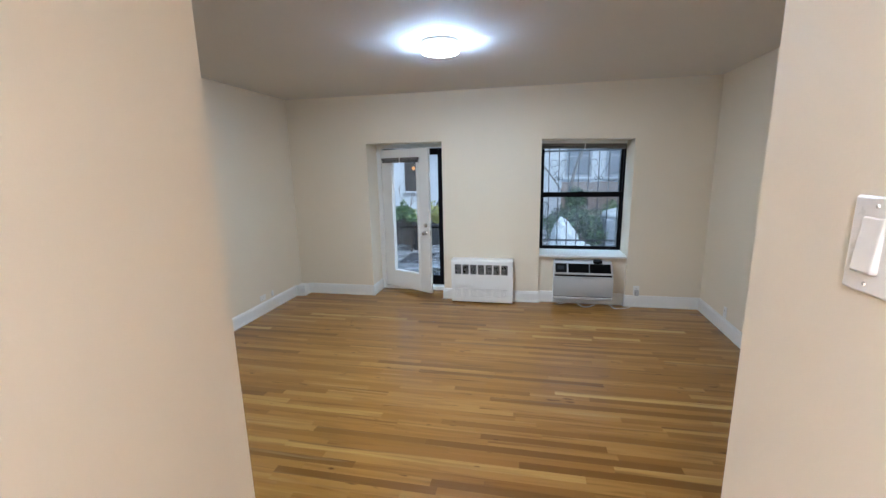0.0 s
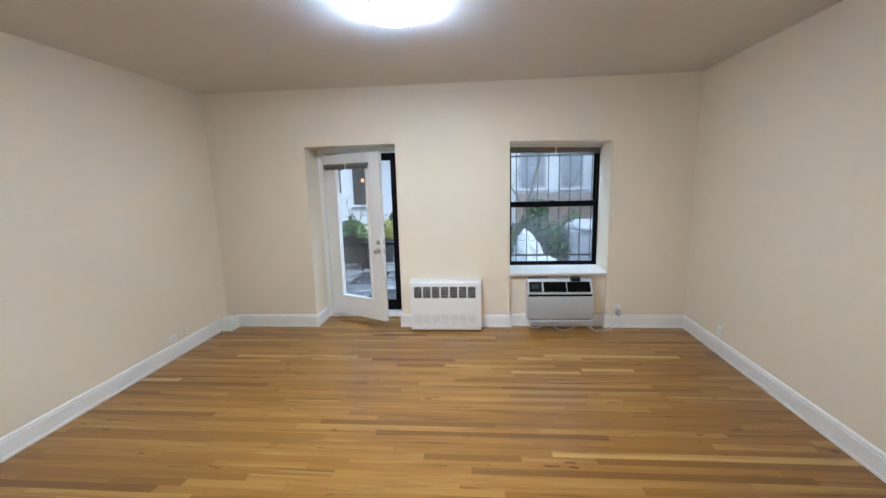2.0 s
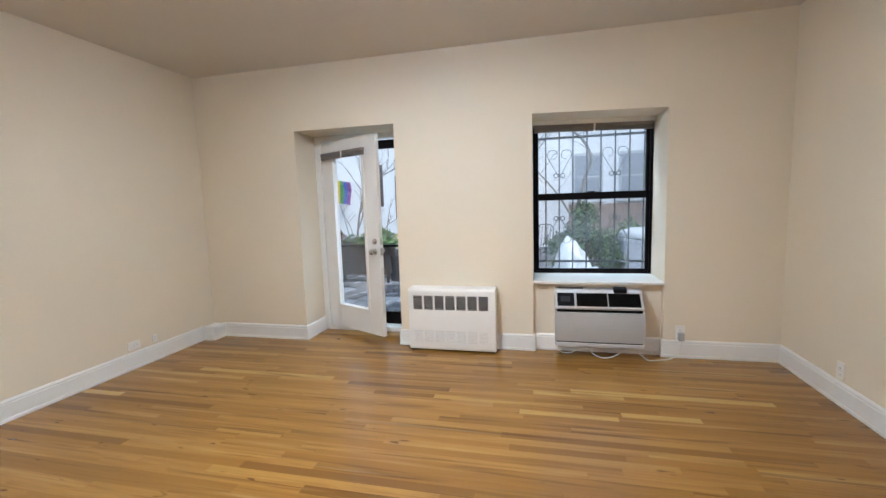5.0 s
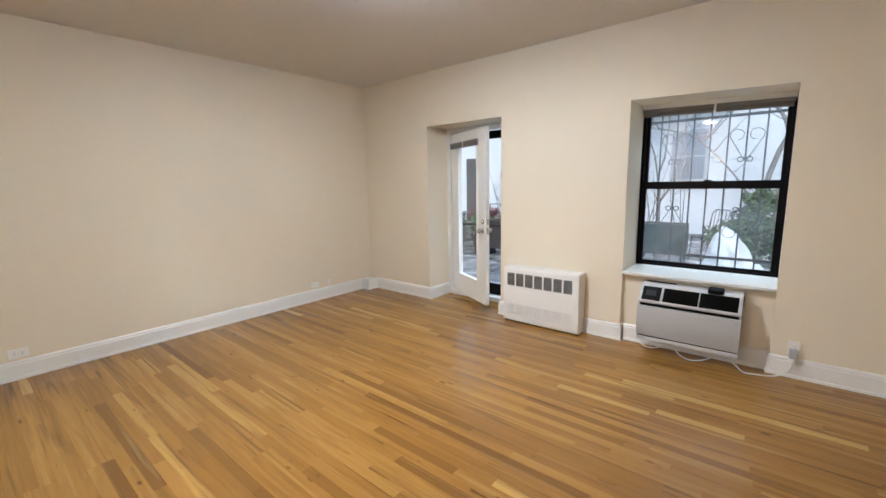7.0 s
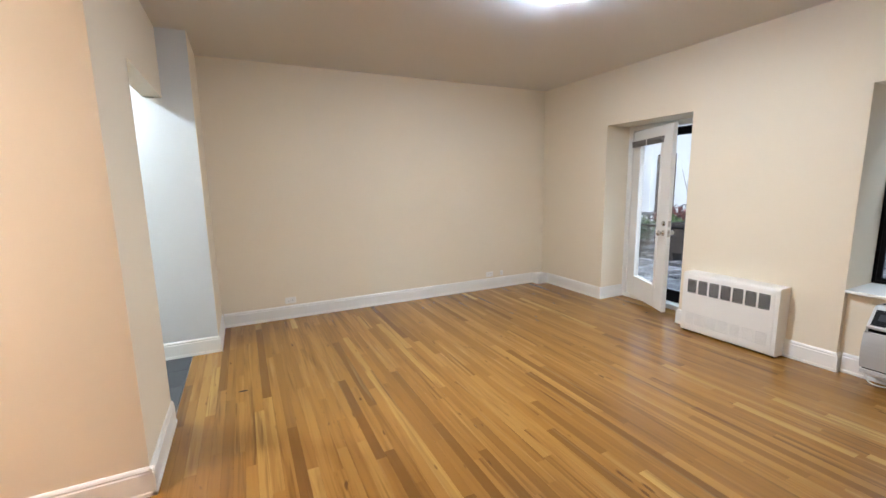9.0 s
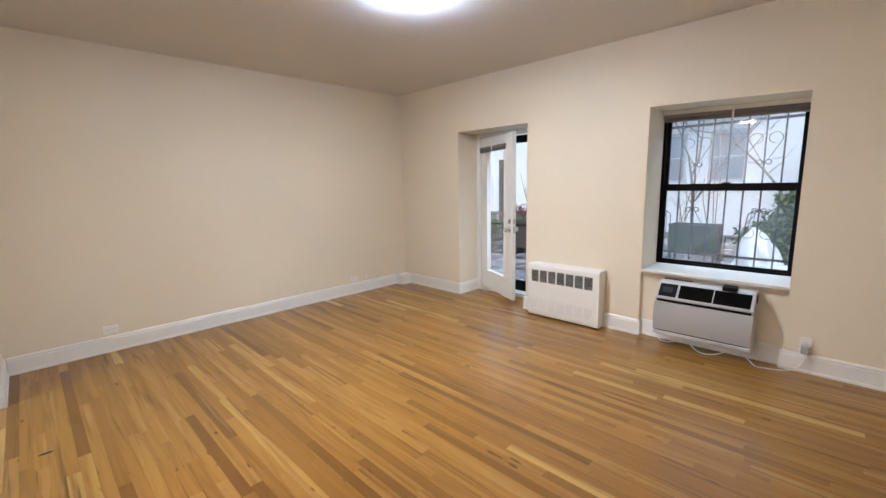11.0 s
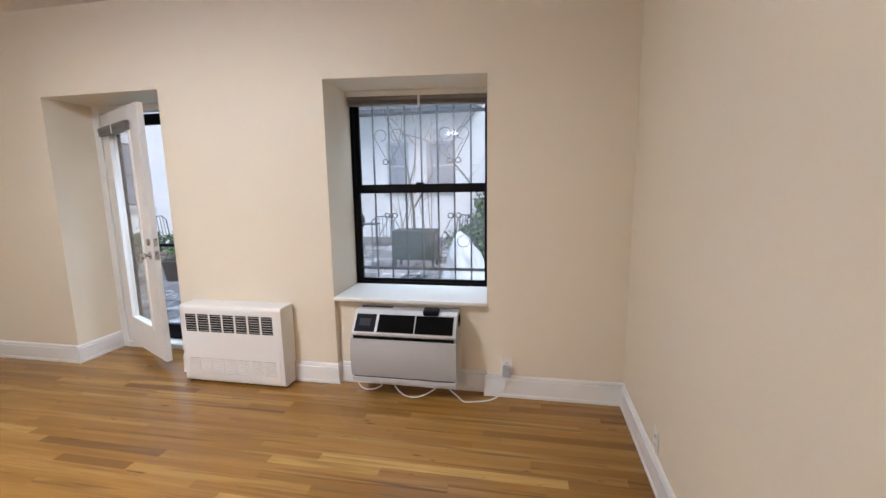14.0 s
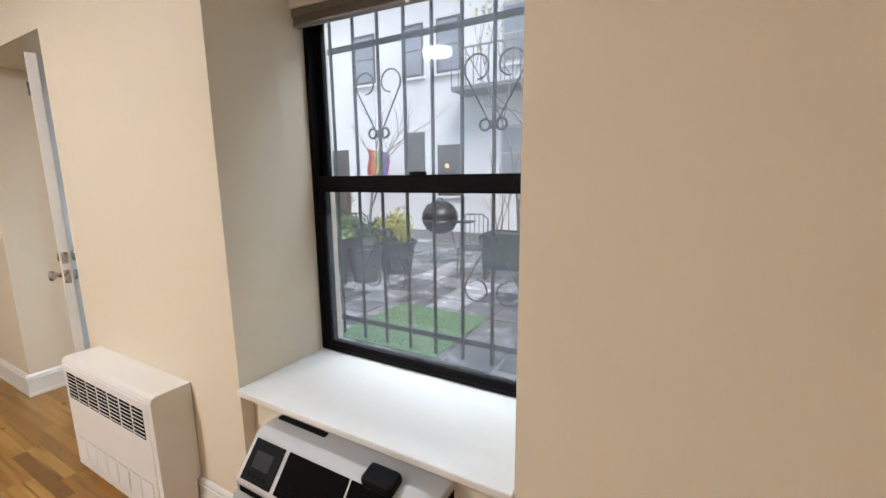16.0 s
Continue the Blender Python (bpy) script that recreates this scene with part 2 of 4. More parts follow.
def tube(points, radius, sides=8, bm=None, taper=1.0, closed=False):
    """A round rod along a line of points."""
    bm = bm if bm is not None else bmesh.new()
    pts = [Vector(p) for p in points]
    n = len(pts)
    rings = []
    up = None
    for i, p in enumerate(pts):
        if closed:
            d = (pts[(i + 1) % n] - pts[i - 1]).normalized()
        else:
            d = (pts[min(i + 1, n - 1)] - pts[max(i - 1, 0)]).normalized()
        if up is None:
            up = Vector((0, 0, 1)) if abs(d.z) < 0.9 else Vector((1, 0, 0))
        side = d.cross(up)
        side = side.normalized() if side.length > 1e-6 else Vector((1, 0, 0))
        up = side.cross(d).normalized()
        r = radius * (1 + (taper - 1) * i / max(1, n - 1))
        rings.append([bm.verts.new(p + r * (math.cos(2 * math.pi * k / sides) * side + math.sin(2 * math.pi * k / sides) * up)) for k in range(sides)])
    pairs = list(zip(rings, rings[1:]))
    if closed:
        pairs.append((rings[-1], rings[0]))
    for a, b in pairs:
        for k in range(sides):
            bm.faces.new((a[k], a[(k + 1) % sides], b[(k + 1) % sides], b[k]))
    if not closed:
        bm.faces.new(list(reversed(rings[0])))
        bm.faces.new(rings[-1])
    return bm


def blocks(xs, ys, zs, holes):
    """A solid body on a grid of planes, with box-shaped holes; only its outside has faces."""
    bm = bmesh.new()
    def filled(i, j, k):
        if not (0 <= i < len(xs) - 1 and 0 <= j < len(ys) - 1 and 0 <= k < len(zs) - 1):
            return False
        c = ((xs[i] + xs[i + 1]) / 2, (ys[j] + ys[j + 1]) / 2, (zs[k] + zs[k + 1]) / 2)
        return not any(all(h[2 * a] < c[a] < h[2 * a + 1] for a in range(3)) for h in holes)
    cache = {}
    def vert(p):
        if p not in cache:
            cache[p] = bm.verts.new(p)
        return cache[p]
    for i in range(len(xs) - 1):
        for j in range(len(ys) - 1):
            for k in range(len(zs) - 1):
                if not filled(i, j, k):
                    continue
                x0, x1, y0, y1, z0, z1 = xs[i], xs[i + 1], ys[j], ys[j + 1], zs[k], zs[k + 1]
                sides = (((-1, 0, 0), ((x0, y0, z0), (x0, y0, z1), (x0, y1, z1), (x0, y1, z0))),
                         ((1, 0, 0), ((x1, y0, z0), (x1, y1, z0), (x1, y1, z1), (x1, y0, z1))),
                         ((0, -1, 0), ((x0, y0, z0), (x1, y0, z0), (x1, y0, z1), (x0, y0, z1))),
                         ((0, 1, 0), ((x0, y1, z0), (x0, y1, z1), (x1, y1, z1), (x1, y1, z0))),
                         ((0, 0, -1), ((x0, y0, z0), (x0, y1, z0), (x1, y1, z0), (x1, y0, z0))),
                         ((0, 0, 1), ((x0, y0, z1), (x1, y0, z1), (x1, y1, z1), (x0, y1, z1))))
                for (di, dj, dk), quad in sides:
                    if not filled(i + di, j + dj, k + dk):
                        bm.faces.new([vert(p) for p in quad])
    return bm


def structure(name, bm, mat, label, category):
    return tagged(part(name, bm, mat), label, category, kind="structure")


# ---- the shell of the flat ----
CEIL = 2.71
WEST, EAST, NORTH, SOUTH = -3.30, 2.03, 5.0, 0.56
HALL_W, HALL_E, HALL_END = -0.785, 0.362, -2.6
DOOR_W, DOOR_E, DOOR_TOP = -2.175, -1.148, 2.10
WIN_W, WIN_E, WIN_TOP, SILL = 0.105, 1.172, 2.09, 0.64
OUT = 5.55

structure("wall_north", blocks([WEST - 0.15, DOOR_W, DOOR_E, WIN_W, WIN_E, EAST + 0.15], [NORTH, NORTH + 0.05, OUT],
          [-0.3, -0.02, SILL - 0.02, WIN_TOP, DOOR_TOP, CEIL + 0.2],
          [(DOOR_W, DOOR_E, 4, 6, -0.02, DOOR_TOP), (WIN_W, WIN_E, 4, 6, SILL - 0.02, WIN_TOP), (WIN_W, WIN_E, 4, NORTH + 0.05, -0.02, SILL)]), M_WALL,
          "cream painted wall with a door niche and a deep window", "wall")
structure("wall_west", box(WEST - 0.15, WEST, 0.40, NORTH, -0.3, CEIL + 0.2), M_WALL, "long plain cream painted wall", "wall")
structure("wall_east", moved(box(0, 0.25, -4.7, 0.02, -0.3, CEIL + 0.2), EAST, NORTH, 0, 0, 0, -1.6), M_WALL, "plain cream painted wall beside the window", "wall")
structure("corner_block", box(WEST, -3.175, 4.84, NORTH, 0.0, 0.140, 0.004), M_TRIM, "white painted block boxing in the corner of the baseboard", "trim")
structure("wall_south", blocks([WEST, -2.62, -1.46, HALL_W, HALL_E, EAST], [0.43, SOUTH, 0.775], [-0.3, -0.02, 2.18, CEIL + 0.2],
          [(-2.62, EAST + 1, SOUTH, 1, -1, 3), (-2.62, -1.46, 0, 1, -0.02, 2.18), (HALL_W, HALL_E, 0, 1, -0.02, 3)]), M_WALL,
          "cream painted wall with openings to hallway and kitchen", "wall")
structure("hall_wall_west", box(HALL_W - 0.12, HALL_W, HALL_END, 0.43, -0.3, CEIL + 0.2), M_WALL, "cream painted hallway wall", "wall")
structure("hall_wall_east", box(HALL_E, HALL_E + 0.12, HALL_END, 0.43, -0.3, CEIL + 0.2), M_WALL, "cream painted hallway wall with a light switch", "wall")
structure("hall_wall_end", box(-2.75, HALL_E + 0.12, HALL_END - 0.12, HALL_END, -0.3, CEIL + 0.2), M_WALL, "plain cream painted end wall", "wall")
structure("kitchen_wall", blocks([-2.74, -2.622, -2.617], [HALL_END, 0.429, 0.772], [-0.3, CEIL + 0.2], [(-3, -2.622, 0.429, 1, -1, 9)]), M_KITCHEN, "white painted kitchen wall", "wall")
structure("ceiling", blocks([WEST - 0.15, -2.74, HALL_E + 0.12, EAST + 0.15], [HALL_END - 0.12, 0.43, OUT], [CEIL, CEIL + 0.2],
          [(WEST - 1, -2.74, -9, 0.43, 0, 9), (HALL_E + 0.12, 9, -9, 0.43, 0, 9)]), M_CEIL, "plain off-white painted ceiling", "ceiling")

# ---- trim ----
def baseboard(x0, y0, x1, y1, ends=(0.0, 0.0)):
    """A skirting board along a wall from one floor point to another; the room lies to the left of that direction."""
    length = math.hypot(x1 - x0, y1 - y0)
    prof = [(0, 0), (-0.020, 0), (-0.020, 0.018), (-0.016, 0.024), (-0.016, 0.118), (-0.012, 0.124), (-0.014, 0.132), (-0.010, 0.141), (-0.004, 0.148), (0, 0.148)]
    bm = extrude_profile([(-p, z) for p, z in prof], length, "x")
    ob = tagged(part("baseboard", bm, M_TRIM), "white painted baseboard with a moulded top edge", "baseboard", kind="structure")
    ob.matrix_basis = pose(x0, y0, 0.001, 0, 0, math.degrees(math.atan2(y1 - y0, x1 - x0)))
    return ob


B = 0.02
baseboard(WEST, 4.84 - B, WEST, 0.775 + B)
baseboard(-3.175 + B, 4.84, WEST, 4.84)
baseboard(-3.175, NORTH, -3.175, 4.84)
baseboard(DOOR_W, NORTH, -3.175 + B, NORTH)
baseboard(DOOR_W, 5.37, DOOR_W, NORTH - B)
baseboard(DOOR_E, NORTH - B, DOOR_E, 5.36)
baseboard(WIN_W, NORTH, DOOR_E, NORTH)
baseboard(WIN_W, NORTH + 0.05, WIN_W, NORTH - B)
baseboard(WIN_E, NORTH + 0.05, WIN_W + B, NORTH + 0.05)
baseboard(WIN_E, NORTH - B, WIN_E, NORTH + 0.05 - B)
baseboard(EAST, NORTH, WIN_E, NORTH)
baseboard(EAST - 4.43 * math.sin(radians(1.6)), SOUTH + B, EAST - 0.02 * math.sin(radians(1.6)), NORTH - B)
baseboard(HALL_E, SOUTH, EAST, SOUTH)
baseboard(-1.46, SOUTH, HALL_W + B, SOUTH)
baseboard(HALL_W, SOUTH + B, HALL_W, HALL_END)
baseboard(HALL_E, HALL_END, HALL_E, SOUTH + B)
baseboard(WEST, 0.775, -2.62 + B, 0.775)
baseboard(-2.62, 0.775, -2.62, HALL_END)

# window sill board
structure("window_sill", box(WIN_W + 0.001, WIN_E - 0.001, 4.985, 5.42, SILL - 0.024, SILL, 0.004), M_TRIM, "white painted deep window sill board", "window sill")


# ---- ceiling lights ----
def ceiling_light(x, y, mat, rim, radius, label):
    t = thing("ceiling_light", label, "ceiling light", pose(x, y, CEIL))
    part("backplate", lathe([(0, 0), (radius * 0.97, 0), (radius * 0.97, -0.014), (0, -0.014)], 48), M_PLATE, t)
    h, g = 0.080, 0.036
    part("base_ring", lathe([(radius * 0.9, -0.014), (radius, -0.015), (radius, -g + 0.004), (radius - 0.004, -g), (radius * 0.9, -g)], 48), M_LAMP_BASE, t, "white acrylic upper ring", smooth=True)
    part("rim", lathe([(radius * 0.9, -g - 0.001), (radius - 0.005, -g - 0.001), (radius - 0.003, -g - 0.004), (radius - 0.002, -h + 0.012), (radius - 0.008, -h + 0.003), (radius - 0.02, -h + 0.004), (radius * 0.9, -h + 0.02)], 48), rim, t, "glowing white acrylic side", smooth=True)
    part("diffuser", lathe([(0, -h + 0.012), (radius - 0.021, -h + 0.012), (radius - 0.021, -h), (0, -h - 0.002)], 48), mat, t, "glowing white acrylic face")
    return t


ceiling_light(-0.73, 2.99, M_LAMP, M_LAMP_RIM, 0.148, "round flush ceiling light with a glowing white drum")
ceiling_light(-0.25, -1.3, M_LAMP_HALL, M_LAMP_SIDE, 0.14, "small round flush ceiling light in the hallway")
ceiling_light(-2.15, -0.37, M_LAMP_KITCHEN, M_LAMP_SIDE, 0.10, "small round flush ceiling light in the kitchen")


# ---- door niche ----
def casing(x0, x1, z0, z1):
    return box(x0, x1, 5.37, 5.46, z0, z1, 0.003)


df = tagged(thing("door_frame", "white painted wooden door frame set deep in the wall", "door frame"), kind="structure")
part("jamb", casing(DOOR_W, DOOR_W + 0.06, 0.0, 2.10), M_TRIM, df)
part("jamb", casing(DOOR_E - 0.05, DOOR_E, 0.0, 2.10), M_TRIM, df)
part("head", casing(DOOR_W + 0.06, DOOR_E - 0.05, 2.045, 2.10), M_TRIM, df)
part("threshold", box(DOOR_W + 0.06, DOOR_E - 0.05, 5.36, 5.55, 0.0, 0.05, 0.005), M_TRIM, df, "white painted threshold")

LEAF = 0.865
door = tagged(thing("door_1", "white glazed patio door standing ajar into the room", "door"), kind="structure")
door.matrix_basis = pose(DOOR_W + 0.075, 5.40, 0.062, 0, 0, -26.5)
D0, D1, DH = -0.022, 0.022, 1.965
G0, G1, GZ0, GZ1 = 0.19, 0.665, 0.245, 1.80
part("stile", box(0, G0, D0, D1, 0, DH, 0.003), M_TRIM, door)
part("stile", box(G1, LEAF, D0, D1, 0, DH, 0.003), M_TRIM, door)
part("bottom_rail", box(G0, G1, D0, D1, 0, GZ0, 0.003), M_TRIM, door)
part("top_rail", box(G0, G1, D0, D1, GZ1, DH, 0.003), M_TRIM, door)
pane = part("glass_pane", box(G0 - 0.005, G1 + 0.005, -0.004, 0.004, GZ0 - 0.005, GZ1 + 0.005), M_DOORGLASS, door, "clear glass")
pane.visible_shadow = False
for side in (-1, 1):
    y0, y1 = (D0 - 0.008, D0 + 0.006) if side < 0 else (D1 - 0.006, D1 + 0.008)
    part("bead", box(G0 - 0.022, G0 + 0.008, y0, y1, GZ0 - 0.022, GZ1 + 0.022, 0.004), M_TRIM, door)
    part("bead", box(G1 - 0.008, G1 + 0.022, y0, y1, GZ0 - 0.022, GZ1 + 0.022, 0.004), M_TRIM, door)
    part("bead", box(G0 + 0.008, G1 - 0.008, y0, y1, GZ0 - 0.022, GZ0 + 0.008, 0.004), M_TRIM, door)
    part("bead", box(G0 + 0.008, G1 - 0.008, y0, y1, GZ1 - 0.008, GZ1 + 0.022, 0.004), M_TRIM, door)
for z in (0.2, 1.0, 1.75):
    part("hinge", tube([(-0.006, -0.012, z - 0.045), (-0.006, -0.012, z + 0.045)], 0.007), M_CHROME, door, "brass-grey butt hinge")
for side in (-1, 1):
    face = D0 if side < 0 else D1
    knob = lathe([(0.0, 0), (0.032, 0), (0.032, 0.006), (0.014, 0.012), (0.012, 0.03), (0.022, 0.036), (0.028, 0.05), (0.024, 0.062), (0.0, 0.066)], 20)
    part("door_knob", moved(knob, LEAF - 0.065, face, 0.845, 90 * (1 if side < 0 else -1)), M_CHROME, door, "brushed nickel knob", smooth=True)
    bolt = lathe([(0.0, 0), (0.028, 0), (0.028, 0.012), (0.02, 0.016), (0.0, 0.016)], 20)
    lock = part("deadbolt", moved(bolt, LEAF - 0.065, face, 0.945, 90 * (1 if side < 0 else -1)), M_CHROME, door, "brushed nickel deadbolt", smooth=True)
part("latch_plate", box(LEAF - 0.001, LEAF + 0.002, -0.013, 0.013, 0.81, 0.88), M_CHROME, door)
part("latch_plate", box(LEAF - 0.001, LEAF + 0.002, -0.013, 0.013, 0.915, 0.975), M_CHROME, door)


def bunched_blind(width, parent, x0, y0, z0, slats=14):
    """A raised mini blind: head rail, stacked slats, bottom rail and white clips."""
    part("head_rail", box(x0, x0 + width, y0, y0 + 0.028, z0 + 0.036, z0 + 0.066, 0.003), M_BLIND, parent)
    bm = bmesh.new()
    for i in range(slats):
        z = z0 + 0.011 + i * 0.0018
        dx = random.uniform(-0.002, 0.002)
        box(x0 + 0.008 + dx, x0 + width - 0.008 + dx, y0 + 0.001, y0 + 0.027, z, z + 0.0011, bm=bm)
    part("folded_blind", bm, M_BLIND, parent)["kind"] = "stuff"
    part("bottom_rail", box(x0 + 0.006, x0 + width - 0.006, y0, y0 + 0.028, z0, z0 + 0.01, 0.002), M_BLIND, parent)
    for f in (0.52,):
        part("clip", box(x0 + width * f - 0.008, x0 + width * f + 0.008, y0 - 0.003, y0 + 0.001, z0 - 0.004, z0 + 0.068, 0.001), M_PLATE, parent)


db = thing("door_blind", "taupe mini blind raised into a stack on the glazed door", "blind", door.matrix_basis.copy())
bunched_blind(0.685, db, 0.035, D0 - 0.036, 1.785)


# black storm door behind the glazed door
sd = tagged(thing("storm_door", "black metal storm door with a glass panel outside the patio door", "door"), kind="structure")
SX0, SX1, SY0, SY1 = DOOR_W + 0.06, DOOR_E - 0.05, 5.475, 5.51
part("stile", box(SX0, SX0 + 0.055, SY0, SY1, 0.055, 2.04, 0.003), M_BLACKFRAME, sd)
part("stile", box(SX1 - 0.11, SX1, SY0, SY1, 0.055, 2.04, 0.003), M_BLACKFRAME, sd)
part("top_rail", box(SX0 + 0.055, SX1 - 0.11, SY0, SY1, 1.95, 2.04, 0.003), M_BLACKFRAME, sd)
part("kick_plate", box(SX0 + 0.055, SX1 - 0.11, SY0, SY1, 0.055, 0.19, 0.003), M_BLACKFRAME, sd)
part("crossbar", box(SX0 + 0.055, SX1 - 0.11, SY0 + 0.004, SY1 - 0.004, 0.905, 0.928, 0.002), M_BLACKFRAME, sd)
pane = part("glass_pane", box(SX0 + 0.05, SX1 - 0.10, 5.490, 5.494, 0.185, 1.955), M_DOORGLASS, sd)
pane.visible_shadow = False
part("handle", box(SX1 - 0.045, SX1 - 0.02, SY0 - 0.03, SY0, 0.93, 1.06, 0.006), M_BLACKFRAME, sd)


# ---- window ----
wd = tagged(thing("window_1", "black aluminium double-hung sash window", "window"), kind="structure")
WY0, WY1 = 5.415, 5.50
FB, FT = SILL + 0.002, WIN_TOP - 0.001
W0, W1 = WIN_W + 0.001, WIN_E - 0.001
part("window_frame", box(W0, W0 + 0.022, WY0, WY1, FB, FT, 0.002), M_BLACKFRAME, wd)
part("window_frame", box(W1 - 0.022, W1, WY0, WY1, FB, FT, 0.002), M_BLACKFRAME, wd)
part("window_frame", box(W0 + 0.022, W1 - 0.022, WY0, WY1, FB, FB + 0.022, 0.002), M_BLACKFRAME, wd)
part("window_frame", box(W0 + 0.022, W1 - 0.022, WY0, WY1, FT - 0.03, FT, 0.002), M_BLACKFRAME, wd)


def sash(y0, y1, z0, z1, bottom, top):
    x0, x1, s = W0 + 0.022, W1 - 0.022, 0.03
    sh = part("sash", box(x0, x0 + s, y0, y1, z0, z1, 0.002), M_BLACKFRAME, wd)
    part("stile", box(x1 - s, x1, y0, y1, z0, z1, 0.002), M_BLACKFRAME, sh)
    part("rail", box(x0 + s, x1 - s, y0, y1, z0, z0 + bottom, 0.002), M_BLACKFRAME, sh)
    part("rail", box(x0 + s, x1 - s, y0, y1, z1 - top, z1, 0.002), M_BLACKFRAME, sh)
    p = part("pane", box(x0 + s - 0.004, x1 - s + 0.004, (y0 + y1) / 2 - 0.003, (y0 + y1) / 2 + 0.003, z0 + bottom - 0.004, z1 - top + 0.004), M_GLASS, sh, "clear glass")
    p.visible_shadow = False
    return sh


MEET = 1.386
sash(WY0 + 0.006, WY0 + 0.036, FB + 0.022, MEET + 0.028, 0.022, 0.066)
sash(WY0 + 0.042, WY0 + 0.072, MEET - 0.035, FT - 0.03, 0.06, 0.03)
part("sash_lock", box(0.61, 0.67, WY0 - 0.008, WY0 + 0.02, MEET + 0.028, MEET + 0.04, 0.003), M_BLACKFRAME, wd)
TILT = math.atan2(0.03, WIN_E - WIN_W)
wedge = extrude_profile([(WIN_W, WIN_TOP), (WIN_E, WIN_TOP), (WIN_E, WIN_TOP - 0.03)], 0.414, "y")
bmesh.ops.translate(wedge, vec=(0, NORTH, 0), verts=wedge.verts[:])
bmesh.ops.recalc_face_normals(wedge, faces=wedge.faces[:])
structure("window_head", wedge, M_WALL, "sloping cream plaster at the window head", "wall")
PIVOT = Vector((WIN_W, 5.38, WIN_TOP))
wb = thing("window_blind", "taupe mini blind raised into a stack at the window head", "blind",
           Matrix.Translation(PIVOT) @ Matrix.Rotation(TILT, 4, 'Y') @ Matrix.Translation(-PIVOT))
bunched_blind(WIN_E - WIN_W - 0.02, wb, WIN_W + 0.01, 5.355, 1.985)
part("mounting_strip", box(WIN_W + 0.004, WIN_E - 0.004, 5.35, 5.414, 2.052, WIN_TOP - 0.001, 0.002), M_TRIM, wb, "white wooden strip")

# security grille outside the window
gr = thing("security_grille", "grey iron window guard with vertical bars and scrolls", "window guard")
GY = 5.587
GX0, GX1 = 0.06, 1.20
for z in (0.735, 1.955):
    part("rail", box(GX0, GX1, GY - 0.004, GY + 0.004, z - 0.012, z + 0.012, 0.001), M_IRON, gr)
bars = [0.100 + i * 0.129 for i in range(9)]
for x in bars:
    part("bar", tube([(x, GY - 0.012, 0.66), (x, GY - 0.012, 2.07)], 0.0075, 6), M_IRON, gr)
for x in (GX0, GX1):
    for z in (0.735, 1.955):
        part("anchor", box(x - 0.012, x + 0.012, OUT - 0.01, GY + 0.004, z - 0.012, z + 0.012, 0.001), M_IRON, gr)


def scroll(cx, z_knot, up):
    """A heart of two C scrolls and straight stems over a ring knot."""
    bm = bmesh.new()
    for s in (-1, 1):
        r = 0.052
        turn = [math.pi * (-0.12 + 1.62 * i / 20) for i in range(21)]
        ring = [(cx + s * (0.064 + r * (1 - 0.012 * i) * math.cos(a)), GY - 0.02, z_knot + up * (0.20 + r * (1 - 0.012 * i) * math.sin(a))) for i, a in enumerate(turn)]
        tube([(cx + s * 0.012, GY - 0.02, z_knot)] + ring, 0.0034, 6, bm)
        tube([(cx + s * 0.032 + 0.02 * math.cos(a), GY - 0.022, z_knot + 0.02 * math.sin(a)) for a in [2 * math.pi * i / 12 for i in range(12)]], 0.005, 6, bm, closed=True)
    box(cx - 0.016, cx + 0.016, GY - 0.03, GY - 0.008, z_knot - 0.014, z_knot + 0.014, 0.003, bm)
    part("scroll", bm, M_IRON, gr, smooth=False)


for k in (2, 6):
    cx = bars[k]
    scroll(cx, 1.59, 1)
    scroll(cx, 1.168, -1)


